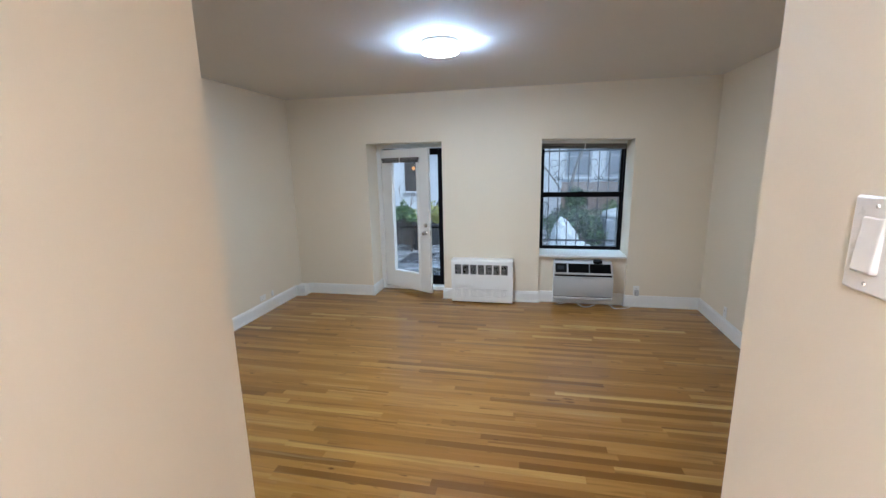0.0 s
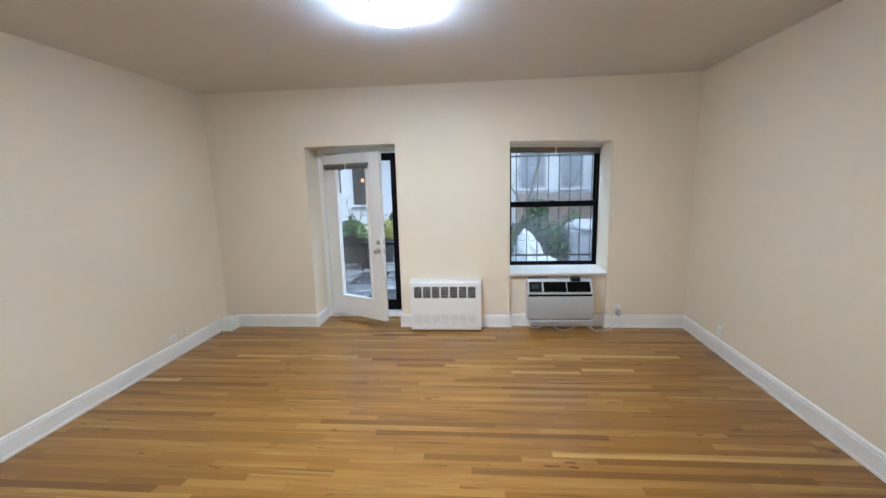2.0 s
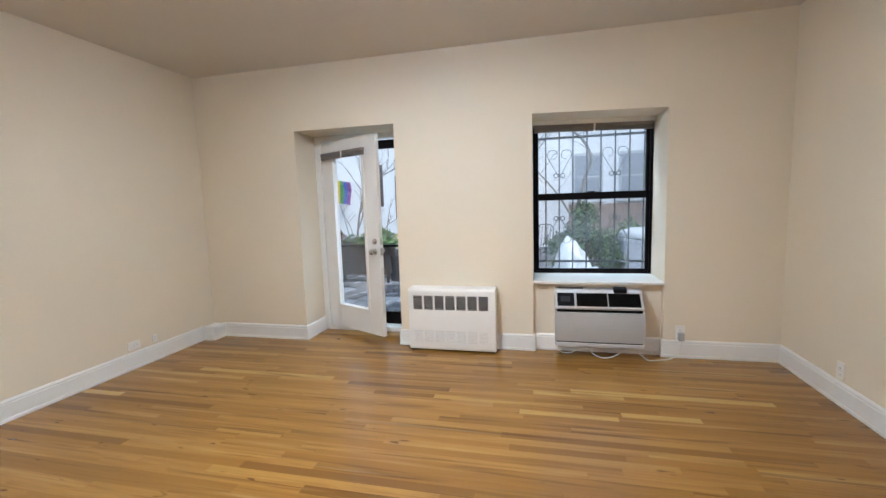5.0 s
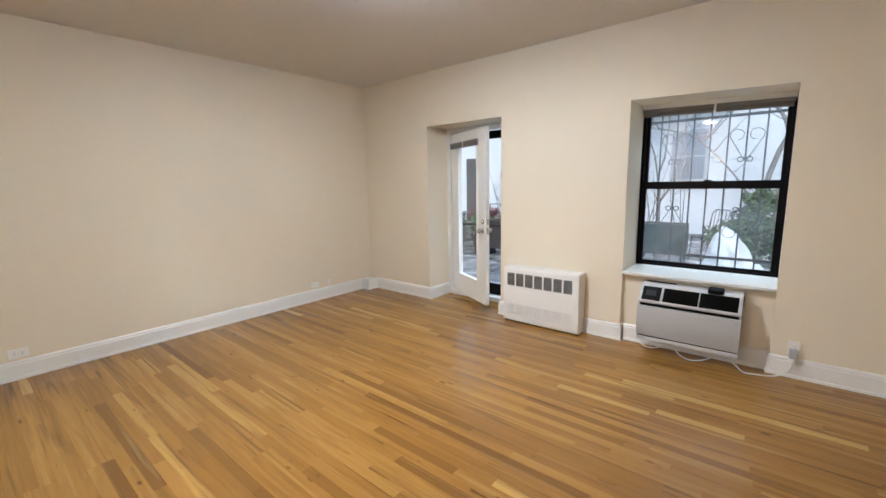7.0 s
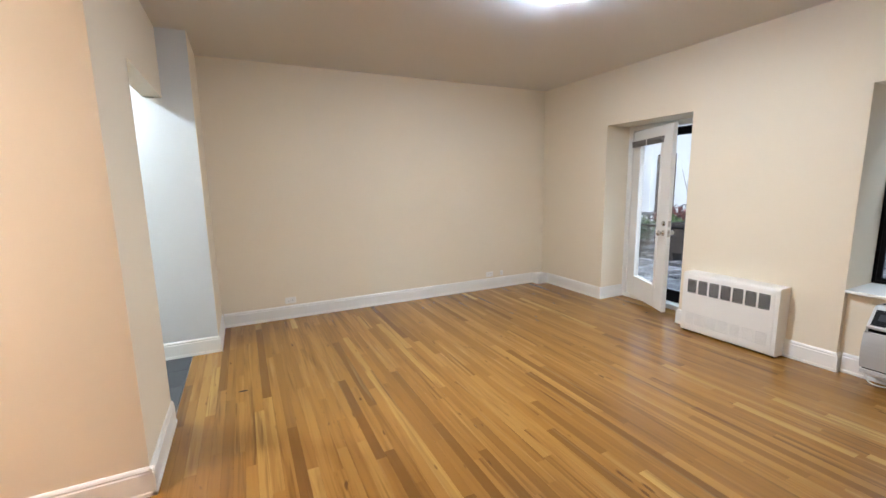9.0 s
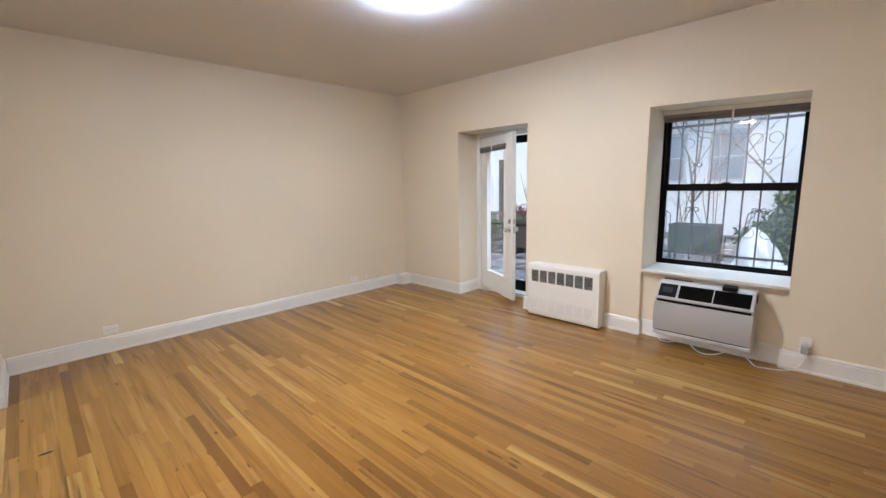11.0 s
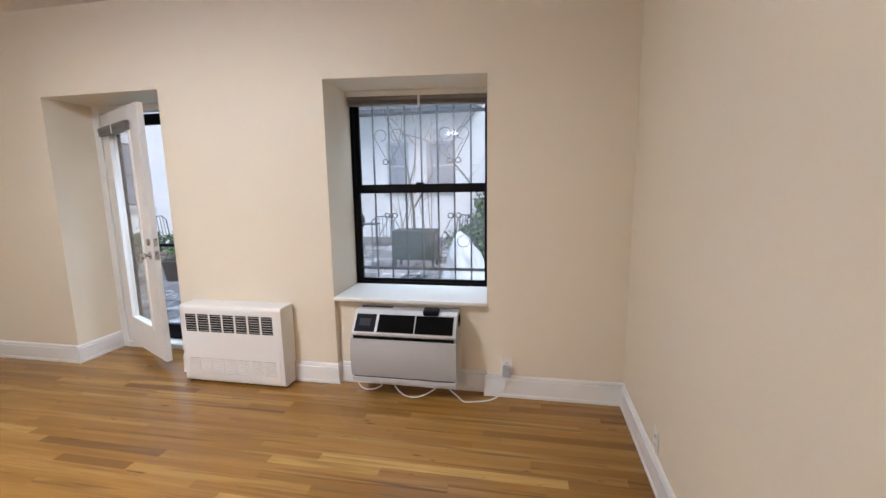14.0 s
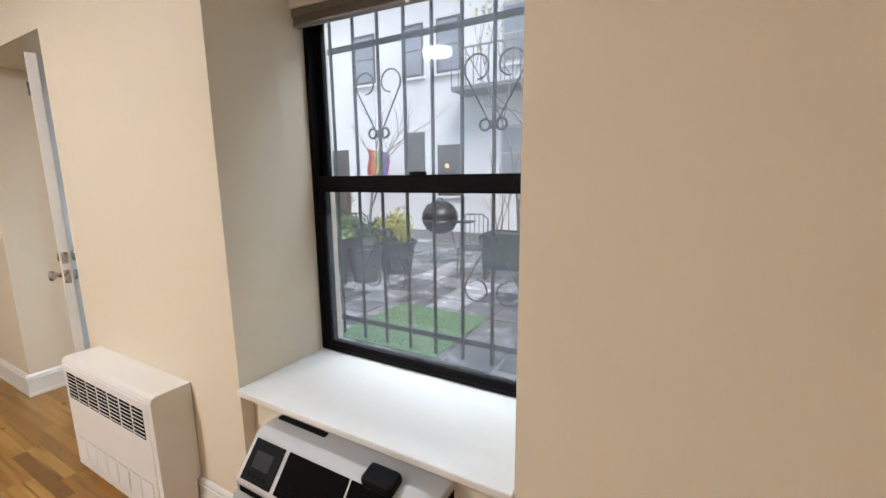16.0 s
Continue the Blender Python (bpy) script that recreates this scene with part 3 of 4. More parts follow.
# ---- convector heater ----
def heater():
    t = thing("convector_heater", "white enamelled convector heater cabinet standing against the wall", "heater", pose(-1.02, 0, 0))
    w, yb, yt, h = 0.80, 4.848, 4.846, 0.585
    prof = [(4.975, 0.012), (yb + 0.02, 0.012), (yb + 0.004, 0.02), (yb, 0.03), (yt - 0.002, h - 0.02), (yt + 0.006, h - 0.005), (yt + 0.02, h), (4.998, h), (4.998, 0.155), (4.975, 0.155)]
    part("cabinet", extrude_profile(prof, w, "x", 0.0025), M_HEATER, t)
    lean = (yt - yb) / (h - 0.05)
    tilt = pose(0, yb - 0.0005, 0.03, -math.degrees(math.atan(lean)), 0, 0)
    face = part("front_panel", box(0.03, w - 0.03, -0.004, 0.002, 0.012, h - 0.06, 0.0015), M_HEATER, t)
    face.matrix_basis = tilt
    gw, gap = 0.083, 0.0175
    for g in range(7):
        gx = 0.05 + g * (gw + gap)
        # near-black sheet on the panel: shade behind the slats, put in as colour
        back = part("grille_opening", box(gx, gx + gw, -0.006, 0.001, 0.365, 0.492), M_BLACK_SHADE, face, "near-black sheet painting the shade inside the grille")
        bm = bmesh.new()
        for i in range(7):
            z = 0.3755 + i * 0.0177
            box(gx - 0.001, gx + gw + 0.001, -0.0078, -0.0055, z - 0.0013, z + 0.0013, bm=bm)
        part("grille_slats", bm, M_HEATER, back)
        # mid-grey sheet stands in for the shade between the louvres
        low = part("intake_opening", box(gx, gx + gw, -0.005, 0.001, 0.052, 0.165), M_PANEL, face, "grey sheet painting the shade between the louvres")
        bm = bmesh.new()
        for i in range(9):
            z = 0.053 + i * 0.0125
            box(gx - 0.001, gx + gw + 0.001, -0.0085, -0.0035, z, z + 0.0090, bm=bm)
        part("louvres", bm, M_HEATER, low)
    part("foot", box(0.01, 0.03, 4.875, 4.97, 0.0, 0.013), M_BLACK_SHADE, t)
    part("foot", box(w - 0.03, w - 0.01, 4.875, 4.97, 0.0, 0.013), M_BLACK_SHADE, t)
    return t


heater()


# ---- through-wall air conditioner ----
def air_conditioner():
    x0, x1 = 0.290, 0.988
    w = x1 - x0
    t = thing("air_conditioner", "light grey through-wall air conditioner with black top vents", "air conditioner", pose(x0, 0, 0))
    prof = [(5.06, 0.095), (4.89, 0.095), (4.862, 0.11), (4.848, 0.13), (4.848, 0.42), (4.836, 0.446), (4.928, 0.562), (4.955, 0.577), (5.06, 0.577)]
    part("body", extrude_profile(prof, w, "x", 0.004), M_AC, t)
    pts = [(4.848, 0.155)]
    for i in range(9):
        f = i / 8
        pts.append((4.838 - 0.022 * math.sin(math.pi * (0.10 + 0.78 * f)), 0.155 + 0.252 * f))
    pts.append((4.848, 0.407))
    part("front_panel", moved(extrude_profile(pts, w + 0.008, "x", 0.002), -0.004), M_PANEL, t, "curved plain grey front cover")
    # gap shade above and below the cover is painted as near-black strips
    part("air_gap_shade", box(0.012, w - 0.012, 4.843, 4.85, 0.409, 0.434), M_BLACK_SHADE, t, "near-black strip painting the shade of the intake gap")
    part("bottom_lip", box(-0.002, w + 0.002, 4.834, 4.9, 0.112, 0.145, 0.006), M_AC, t)
    part("bottom_gap_shade", box(0.01, w - 0.01, 4.842, 4.85, 0.145, 0.156), M_BLACK_SHADE, t)
    for x in (-0.0022, w - 0.0008):
        part("side_seam", box(x, x + 0.003, 4.852, 4.856, 0.15, 0.43), M_BLACK_SHADE, t)
    ang = math.degrees(math.atan2(0.116, 0.092))
    def slope(name, a, b, mat, label, lo=0.014, hi=0.137):
        ob = part(name, box(a, b, lo, hi, -0.002, 0.0035, 0.0015), mat, t, label)
        ob.matrix_basis = pose(0, 4.836, 0.446, ang)
        return ob
    ctl = slope("control_panel", 0.018, 0.156, M_BLACK, "black control panel")
    part("display", box(0.045, 0.122, 0.055, 0.105, 0.0035, 0.0045), worn("display_glass", (0.03, 0.033, 0.04), 0.55, spec=0.2), ctl)
    for i in range(4):
        part("button", box(0.042 + i * 0.023, 0.058 + i * 0.023, 0.028, 0.040, 0.0035, 0.005, 0.0008), M_BLACKFRAME, ctl)
    for a, b in ((0.174, 0.420), (0.428, 0.676)):
        v = slope("vent", a, b, M_BLACK_SHADE, "black louvred air outlet")
        for i in range(10):
            y = 0.022 + i * 0.0113
            part("vent_slat", box(a + 0.004, b - 0.004, y, y + 0.003, 0.0035, 0.0065), M_BLACK_SHADE, v)
    part("side_vent", box(w - 0.001, w + 0.0015, 4.95, 5.03, 0.48, 0.55), M_BLACK_SHADE, t)
    pod = part("top_clip", box(-0.052, 0.052, -0.033, 0.030, -0.004, 0.036, 0.011), M_BLACK, t, "black plastic pod on top")
    pod.matrix_basis = pose(0.525, 4.938, 0.568, 14)
    # thin black strip standing in for the dark gap at the rear edge
    part("rear_gap_strip", box(0.02, 0.24, 5.0, 5.02, 0.575, 0.583, 0.002), M_BLACK, t)
    return t


air_conditioner()


# ---- outlets, plug and cord, light switch ----
def outlet(m, label):
    """A duplex outlet whose plate lies in the xz plane and faces -y."""
    t = thing("wall_outlet", label, "outlet", m, "wall outlets")
    part("plate", box(-0.036, 0.036, -0.006, 0.0, -0.058, 0.058, 0.0025), M_PLATE, t)
    for z in (-0.021, 0.021):
        s = part("socket", moved(lathe([(0, 0), (0.0165, 0), (0.0165, 0.002), (0, 0.002)], 20), 0, -0.006, z, 90), M_PLATE, t)
        for x in (-0.006, 0.006):
            part("slot", box(x - 0.001, x + 0.001, -0.0086, -0.0079, z - 0.004, z + 0.005), M_BLACK_SHADE, s)
    part("screw", moved(lathe([(0, 0), (0.003, 0), (0.002, 0.0015), (0, 0.0015)], 8), 0, -0.006, 0, 90), M_CHROME, t)
    return t


first = outlet(pose(1.30, NORTH, 0.215), "white duplex wall outlet with a plug in it above the baseboard")
second = copy_thing(first, pose(WEST, 4.08, 0.205, 0, 90, 90))
tagged(second, "white duplex wall outlet painted over above the baseboard")
third = copy_thing(second, pose(WEST, 4.28, 0.205, 0, 0, 90))
third.scale = (0.6, 1.0, 0.6)
copy_thing(second, pose(WEST, 1.46, 0.205, 0, 90, 90))
copy_thing(second, pose(EAST - 0.0195, 4.30, 0.215, 0, 0, -91.6))

plug = thing("power_cord", "white power cord hanging from the air conditioner to a wall plug", "cord")
part("plug", box(1.276, 1.324, 4.94, NORTH - 0.0085, 0.155, 0.225, 0.010), M_PANEL, plug, "grey moulded plug with a test block")
cord = [(1.30, 4.955, 0.17), (1.30, 4.945, 0.11), (1.27, 4.93, 0.05), (1.20, 4.91, 0.012), (1.10, 4.88, 0.008), (1.03, 4.87, 0.008), (0.985, 4.88, 0.04), (0.94, 4.89, 0.07), (0.90, 4.90, 0.105)]
loop = [(0.88, 4.90, 0.105), (0.82, 4.88, 0.06), (0.75, 4.865, 0.025), (0.68, 4.86, 0.014), (0.62, 4.865, 0.03), (0.57, 4.88, 0.07), (0.55, 4.90, 0.105)]
tail = [(0.50, 4.90, 0.105), (0.46, 4.885, 0.06), (0.40, 4.875, 0.04), (0.34, 4.875, 0.045), (0.305, 4.885, 0.08), (0.31, 4.90, 0.110)]


def smooth_line(points, n=6):
    p = [Vector(q) for q in points]
    p = [p[0] * 2 - p[1]] + p + [p[-1] * 2 - p[-2]]
    out = []
    for i in range(1, len(p) - 2):
        for k in range(n):
            f = k / n
            a, b, c, d = p[i - 1], p[i], p[i + 1], p[i + 2]
            out.append(0.5 * (2 * b + (c - a) * f + (2 * a - 5 * b + 4 * c - d) * f * f + (3 * b - a - 3 * c + d) * f ** 3))
    return out + [p[-2]]


for line in (cord, loop, tail):
    part("cable", tube(smooth_line(line), 0.0042, 8), M_CORD, plug, smooth=True)

sw = thing("light_switch", "white rocker light switch plate on the hallway wall", "light switch", pose(HALL_E, 0.2885, 1.671, 0, 0, -90))
part("plate", box(-0.037, 0.037, -0.007, 0.0, -0.060, 0.060, 0.003), M_PLATE, sw)
part("rocker", moved(box(-0.0165, 0.0165, -0.006, 0.004, -0.034, 0.034, 0.002), 0, -0.007, 0, -5), M_PLATE, sw)
for z in (-0.048, 0.048):
    part("screw", moved(lathe([(0, 0), (0.003, 0), (0.002, 0.0015), (0, 0.0015)], 8), 0, -0.007, z, 90), M_CHROME, sw)

# old dark knot hole in the floor near the kitchen
mark = structure("floor_mark", moved(lathe([(0, 0.0002), (0.02, 0.0002), (0.017, 0.0009), (0, 0.001)], 14), 0, 0, 0), M_BLACK_SHADE, "small dark worn spot in the oak floor", "floor mark")
mark.matrix_basis = pose(-1.70, 0.958, 0.0) @ Matrix.Diagonal((0.55, 1.7, 1, 1))

# ---- garden ----
GZ = -0.08
M_SOIL = worn("wet_ground", (0.13, 0.125, 0.12), 0.6, vary=0.4, scale=2.0, fine=30, bump=0.4)
M_STONE = worn("wet_flagstone", (0.25, 0.25, 0.265), 0.25, vary=0.65, scale=5.0, fine=38, bump=0.4)
stone_nt = M_STONE.node_tree
stone_in = stone_nt.nodes["Principled BSDF"].inputs["Base Color"]
stone_rnd = stone_nt.nodes.new("ShaderNodeObjectInfo").outputs["Random"]
stone_tone = ramp(stone_nt, stone_rnd, [(0.0, (0.40, 0.41, 0.44)), (0.5, (1.0, 0.98, 0.96)), (1.0, (2.3, 2.3, 2.3))])
stone_nt.links.new(mixed(stone_nt, stone_in.links[0].from_socket, stone_tone.outputs[0], 1.0, "MULTIPLY"), stone_in)
M_WHITE = worn("white_painted_masonry", (0.76, 0.785, 0.82), 0.75, vary=0.2, scale=0.7, fine=14, bump=0.4)
M_WINDOW_GREY = worn("grey_window_frame", (0.45, 0.46, 0.5), 0.5, vary=0.2, scale=4)
M_PANE = worn("dim_window_glass", (0.27, 0.30, 0.36), 0.15, vary=0.3, scale=1.5)
M_PANE_DARK = worn("dark_window_glass", (0.07, 0.06, 0.06), 0.3, vary=0.3, scale=1.5)
M_FRAME_DARK = worn("dark_brown_frame", (0.09, 0.07, 0.065), 0.5, vary=0.2, scale=4)
M_FENCE = worn("weathered_cedar", (0.40, 0.30, 0.25), 0.75, vary=0.35, scale=3, fine=60, bump=0.4)
M_BARK = worn("bark", (0.22, 0.20, 0.19), 0.85, vary=0.4, scale=9, fine=50, bump=0.6)
M_TWIG = worn("twig", (0.17, 0.13, 0.10), 0.8, vary=0.3)
M_BAG = worn("white_sheet_plastic", (0.46, 0.48, 0.50), 0.4, vary=0.06, scale=5, fine=30, bump=0.2)
M_GREENBOX = worn("dark_green_plastic", (0.014, 0.036, 0.030), 0.45, vary=0.2, scale=8)
M_GRILL = worn("black_grill_enamel", (0.02, 0.02, 0.022), 0.3, vary=0.3)
M_COVER = worn("grey_blue_cover", (0.22, 0.24, 0.28), 0.5, vary=0.2, scale=5, fine=30, bump=0.3)
M_TERRA = worn("dark_terracotta", (0.035, 0.024, 0.021), 0.8, vary=0.25, scale=8)
M_POT = worn("black_pot", (0.03, 0.03, 0.032), 0.5, vary=0.2)
M_TURF = worn("artificial_turf", (0.10, 0.19, 0.09), 0.8, vary=0.25, scale=4, fine=80, bump=0.4)
M_PIPE = worn("grey_steel", (0.25, 0.26, 0.28), 0.5, metal=0.6, vary=0.2)


def leaf_material(name, a, b, c):
    m, nt, bs = material(name, a, 0.5)
    rnd = nt.nodes.new("ShaderNodeNewGeometry").outputs["Random Per Island"]
    r = ramp(nt, rnd, [(0.0, a), (0.6, b), (1.0, c)])
    nt.links.new(r.outputs[0], bs.inputs["Base Color"])
    bs.inputs["Subsurface Weight"].default_value = 0.0
    return m


M_LEAF = leaf_material("evergreen_leaf", (0.02, 0.045, 0.018), (0.045, 0.10, 0.032), (0.11, 0.19, 0.07))
M_FERN = leaf_material("bright_leaf", (0.04, 0.085, 0.03), (0.085, 0.165, 0.05), (0.20, 0.27, 0.09))
M_RED = leaf_material("red_leaf", (0.05, 0.014, 0.018), (0.12, 0.022, 0.022), (0.30, 0.06, 0.05))
M_DARKLEAF = leaf_material("dark_leaf", (0.012, 0.014, 0.012), (0.030, 0.034, 0.022), (0.16, 0.09, 0.09))
M_YELLOW = leaf_material("yellow_leaf", (0.3, 0.34, 0.08), (0.45, 0.45, 0.12), (0.5, 0.4, 0.1))

structure("ground", box(-60, 60, OUT, 90, GZ - 0.3, GZ - 0.02), M_SOIL, "wet grey ground of the rear garden", "ground")

gr_rng = random.Random(3)
paving = structure("pavement", box(-6.2, 4.2, 5.56, 12.6, GZ - 0.03, GZ - 0.012), M_SOIL, "wet irregular flagstone paving", "pavement")
x = -6.1
while x < 4.0:
    y = 5.6
    wdt = gr_rng.uniform(0.42, 0.62)
    while y < 12.4:
        ln = gr_rng.uniform(0.28, 0.62)
        bm = bmesh.new()
        q = [(x + 0.012, y + 0.012), (x + wdt - 0.012, y + 0.012), (x + wdt - 0.012, y + ln - 0.012), (x + 0.012, y + ln - 0.012)]
        q = [(a + gr_rng.uniform(-0.02, 0.02), b + gr_rng.uniform(-0.02, 0.02)) for a, b in q]
        top = GZ + gr_rng.uniform(-0.006, 0.004)
        lo = [bm.verts.new((a, b, GZ - 0.013)) for a, b in q]
        hi = [bm.verts.new((a, b, top + gr_rng.uniform(-0.003, 0.003))) for a, b in q]
        bm.faces.new(hi)
        for i in range(4):
            bm.faces.new((lo[i], lo[(i + 1) % 4], hi[(i + 1) % 4], hi[i]))
        part("flagstone", bm, M_STONE, paving)
        y += ln
    x += wdt


# rear house and neighbouring walls
def house_window(parent, x0, x1, z0, z1, y):
    f = part("window", box(x0 - 0.06, x1 + 0.06, y - 0.03, y + 0.02, z0 - 0.06, z1 + 0.06), M_FRAME_DARK if x1 < -3.8 else M_WINDOW_GREY, parent)
    n = 2
    for i in range(n):
        za, zb = z0 + (z1 - z0) * i / n + 0.02, z0 + (z1 - z0) * (i + 1) / n - 0.02
        part("pane", box(x0, x1, y - 0.036, y - 0.026, za, zb), M_PANE_DARK if x1 < -3.8 and z0 < 2 else M_PANE, f)
    part("sill", box(x0 - 0.12, x1 + 0.12, y - 0.10, y, z0 - 0.13, z0 - 0.06, 0.01), M_WHITE, f)
    return f


HY = 14.5
house = thing("house", "white painted masonry rear house with grey windows", "house", kind="structure")
part("wall", box(-16, 10, HY, HY + 0.4, GZ - 0.05, 9.5), M_WHITE, house)
part("roof", box(-16.2, 10.2, HY - 0.15, HY + 6, 9.5, 9.75, 0.02), M_PIPE, house)
for x0, x1 in ((1.25, 2.0), (2.58, 3.22), (-1.33, -0.58), (-2.55, -2.0), (-4.45, -3.85), (-5.6, -5.0), (-7.4, -6.7), (4.2, 4.9)):
    for z0, z1 in ((0.98, 2.28) if x0 == -4.45 else (1.40, 2.68), (4.3, 5.6), (6.9, 8.2)):
        if not (x0 == -7.4 and z0 < 2):
            house_window(house, x0, x1, z0, z1, HY)
hd = part("door", box(-8.55, -7.85, HY - 0.03, HY + 0.02, GZ, 2.35), M_FRAME_DARK, house, "dark brown garden door")
part("pane", box(-8.43, -7.97, HY - 0.036, HY - 0.026, 1.0, 2.2), M_PANE_DARK, hd)
bal = part("balcony", box(-3.6, 0.2, HY - 0.9, HY, 3.55, 3.65), M_PIPE, house, "grey steel fire escape landing")
for i in range(20):
    part("baluster", box(-3.6 + i * 0.2, -3.58 + i * 0.2, HY - 0.9, HY - 0.88, 3.65, 4.5), M_PIPE, bal)
part("rail", box(-3.6, 0.2, HY - 0.91, HY - 0.87, 4.5, 4.54), M_PIPE, bal)
nb = thing("side_house", "white painted side wall of the neighbouring house", "house", kind="structure")
part("wall", box(-9.2, -8.8, 5.9, HY, GZ - 0.05, 7), M_WHITE, nb)
for y0 in (9.4, 11.3, 13.1):
    w = part("window", box(-8.82, -8.77, y0 - 0.06, y0 + 0.96, 1.04, 2.66), M_FRAME_DARK, nb)
    for i in range(2):
        for k in range(2):
            part("pane", box(-8.775, -8.764, y0 + i * 0.46, y0 + i * 0.46 + 0.42, 1.1 + k * 0.78, 1.1 + k * 0.78 + 0.72), M_PANE, w)
    part("sill", box(-8.8, -8.68, y0 - 0.1, y0 + 1.0, 0.96, 1.03, 0.01), M_WHITE, w)
nb2 = thing("side_house", "white painted side wall across the garden", "house", kind="structure")
part("wall", box(6.5, 6.9, 5.9, HY, GZ - 0.05, 7), M_WHITE, nb2)

# cedar board fence
fence = thing("fence", "weathered brown cedar board fence in front of the white house", "fence")
f_rng = random.Random(5)
board_mesh = mesh_from("board", box(0, 0.138, 0, 0.02, 0, 1.33, 0.003, segments=1), M_FENCE)
for i in range(38):
    ob = new("board", board_mesh)
    ob.location = (1.0 + i * 0.142, 13.3, GZ - 0.02 + f_rng.uniform(-0.015, 0.015))
    ob.parent = fence
for z in (0.25, 1.0):
    part("rail", box(1.0, 6.4, 13.32, 13.36, z, z + 0.08), M_FENCE, fence)


def leafy(name, label, blobs, mat, count, size, seed, stem_mat=M_TWIG, base=None, group="", category="shrub"):
    """A shrub: a few stems from the ground and a crown of many small folded leaves in uneven clumps."""
    rg = random.Random(seed)
    t = thing(name, label, category, group=group)
    bx, by, bz = base if base else (blobs[0][0], blobs[0][1], GZ)
    stems = bmesh.new()
    for (cx, cy, cz, r) in blobs:
        for k in range(3):
            e = Vector((cx + rg.uniform(-r, r) * 0.6, cy + rg.uniform(-r, r) * 0.6, cz + rg.uniform(-0.2, 0.7) * r))
            s = Vector((bx + rg.uniform(-0.06, 0.06), by + rg.uniform(-0.06, 0.06), bz - 0.02))
            mid = s.lerp(e, 0.5) + Vector((rg.uniform(-0.08, 0.08), rg.uniform(-0.08, 0.08), 0.05))
            tube([s, mid, e], 0.012, 5, stems, 0.3)
    part("stems", stems, stem_mat, t)
    verts, faces = [], []
    for i in range(count):
        cx, cy, cz, r = blobs[rg.randrange(len(blobs))]
        d = Vector((rg.gauss(0, 1), rg.gauss(0, 1), rg.gauss(0, 1))).normalized() * r * (rg.random() ** 0.4)
        d *= 0.75 + 0.45 * noise.noise(Vector((cx + d.x * 3, cy + d.y * 3, cz + d.z * 3)) * 2.0)
        c = Vector((cx, cy, cz)) + d
        if c.z < bz + 0.01:
            continue
        m = Euler((rg.uniform(-1, 1), rg.uniform(-1, 1), rg.uniform(0, 6.3))).to_matrix()
        s = size * rg.uniform(0.6, 1.4)
        n = len(verts)
        for p in ((-0.5, 0, 0), (0, -0.22, 0.06), (0.5, 0, -0.04), (0, 0.22, 0.06)):
            verts.append(c + m @ (Vector(p) * s))
        faces += [(n, n + 1, n + 2), (n, n + 2, n + 3)]
    me = bpy.data.meshes.new("leaves")
    me.from_pydata(verts, [], faces)
    me.materials.append(mat)
    ob = new("leaves", me)
    ob.parent = t
    ob["kind"] = "stuff"
    return t


leafy("bush", "dense dark evergreen bush behind the white sack", [(0.85, 8.4, 0.75, 0.42), (0.55, 8.6, 0.55, 0.36), (1.15, 8.5, 0.6, 0.4), (0.9, 8.5, 1.1, 0.3), (0.75, 8.45, 0.35, 0.4), (1.3, 8.3, 0.35, 0.3)], M_LEAF, 5200, 0.085, 11)
leafy("bush", "loose light green shrub beside the covered table", [(1.55, 8.9, 0.55, 0.35), (1.75, 9.1, 0.75, 0.3), (1.4, 8.8, 0.3, 0.3)], M_FERN, 2200, 0.075, 12)


# white sack on the paving
def sack():
    t = thing("plastic_sack", "white plastic sack slumped on the garden paving", "sack")
    bm = bmesh.new()
    bmesh.ops.create_icosphere(bm, subdivisions=4, radius=1)
    for v in bm.verts:
        p = v.co.copy()
        f = (p.z + 1) / 2
        w = (1 - f) ** 0.62 * 0.34 + 0.035
        k = 1 + 0.22 * noise.noise(p * 2.1) + 0.10 * noise.noise(p * 5.5)
        a = math.atan2(p.y, p.x)
        rr = w * k * min(1, math.hypot(p.x, p.y) * 1.6)
        v.co = Vector((rr * math.cos(a) * 1.0 - 0.10 * f * f, rr * math.sin(a) * 0.8, max(0.0, f * 0.88 + 0.05 * noise.noise(p * 4))))
    moved(bm, 0.68, 7.75, GZ)
    part("sack_body", bm, M_BAG, t, smooth=True)
    bm = bmesh.new()
    bmesh.ops.create_icosphere(bm, subdivisions=3, radius=1)
    for v in bm.verts:
        p = v.co.copy()
        k = 1 + 0.25 * noise.noise(p * 2.5 + Vector((4, 1, 2)))
        v.co = Vector((p.x * 0.30 * k, p.y * 0.22 * k, max(0.0, (p.z + 0.8) * 0.22 * k)))
    moved(bm, 0.90, 7.6, GZ)
    part("sack_fold", bm, M_BAG, t, smooth=True)


sack()


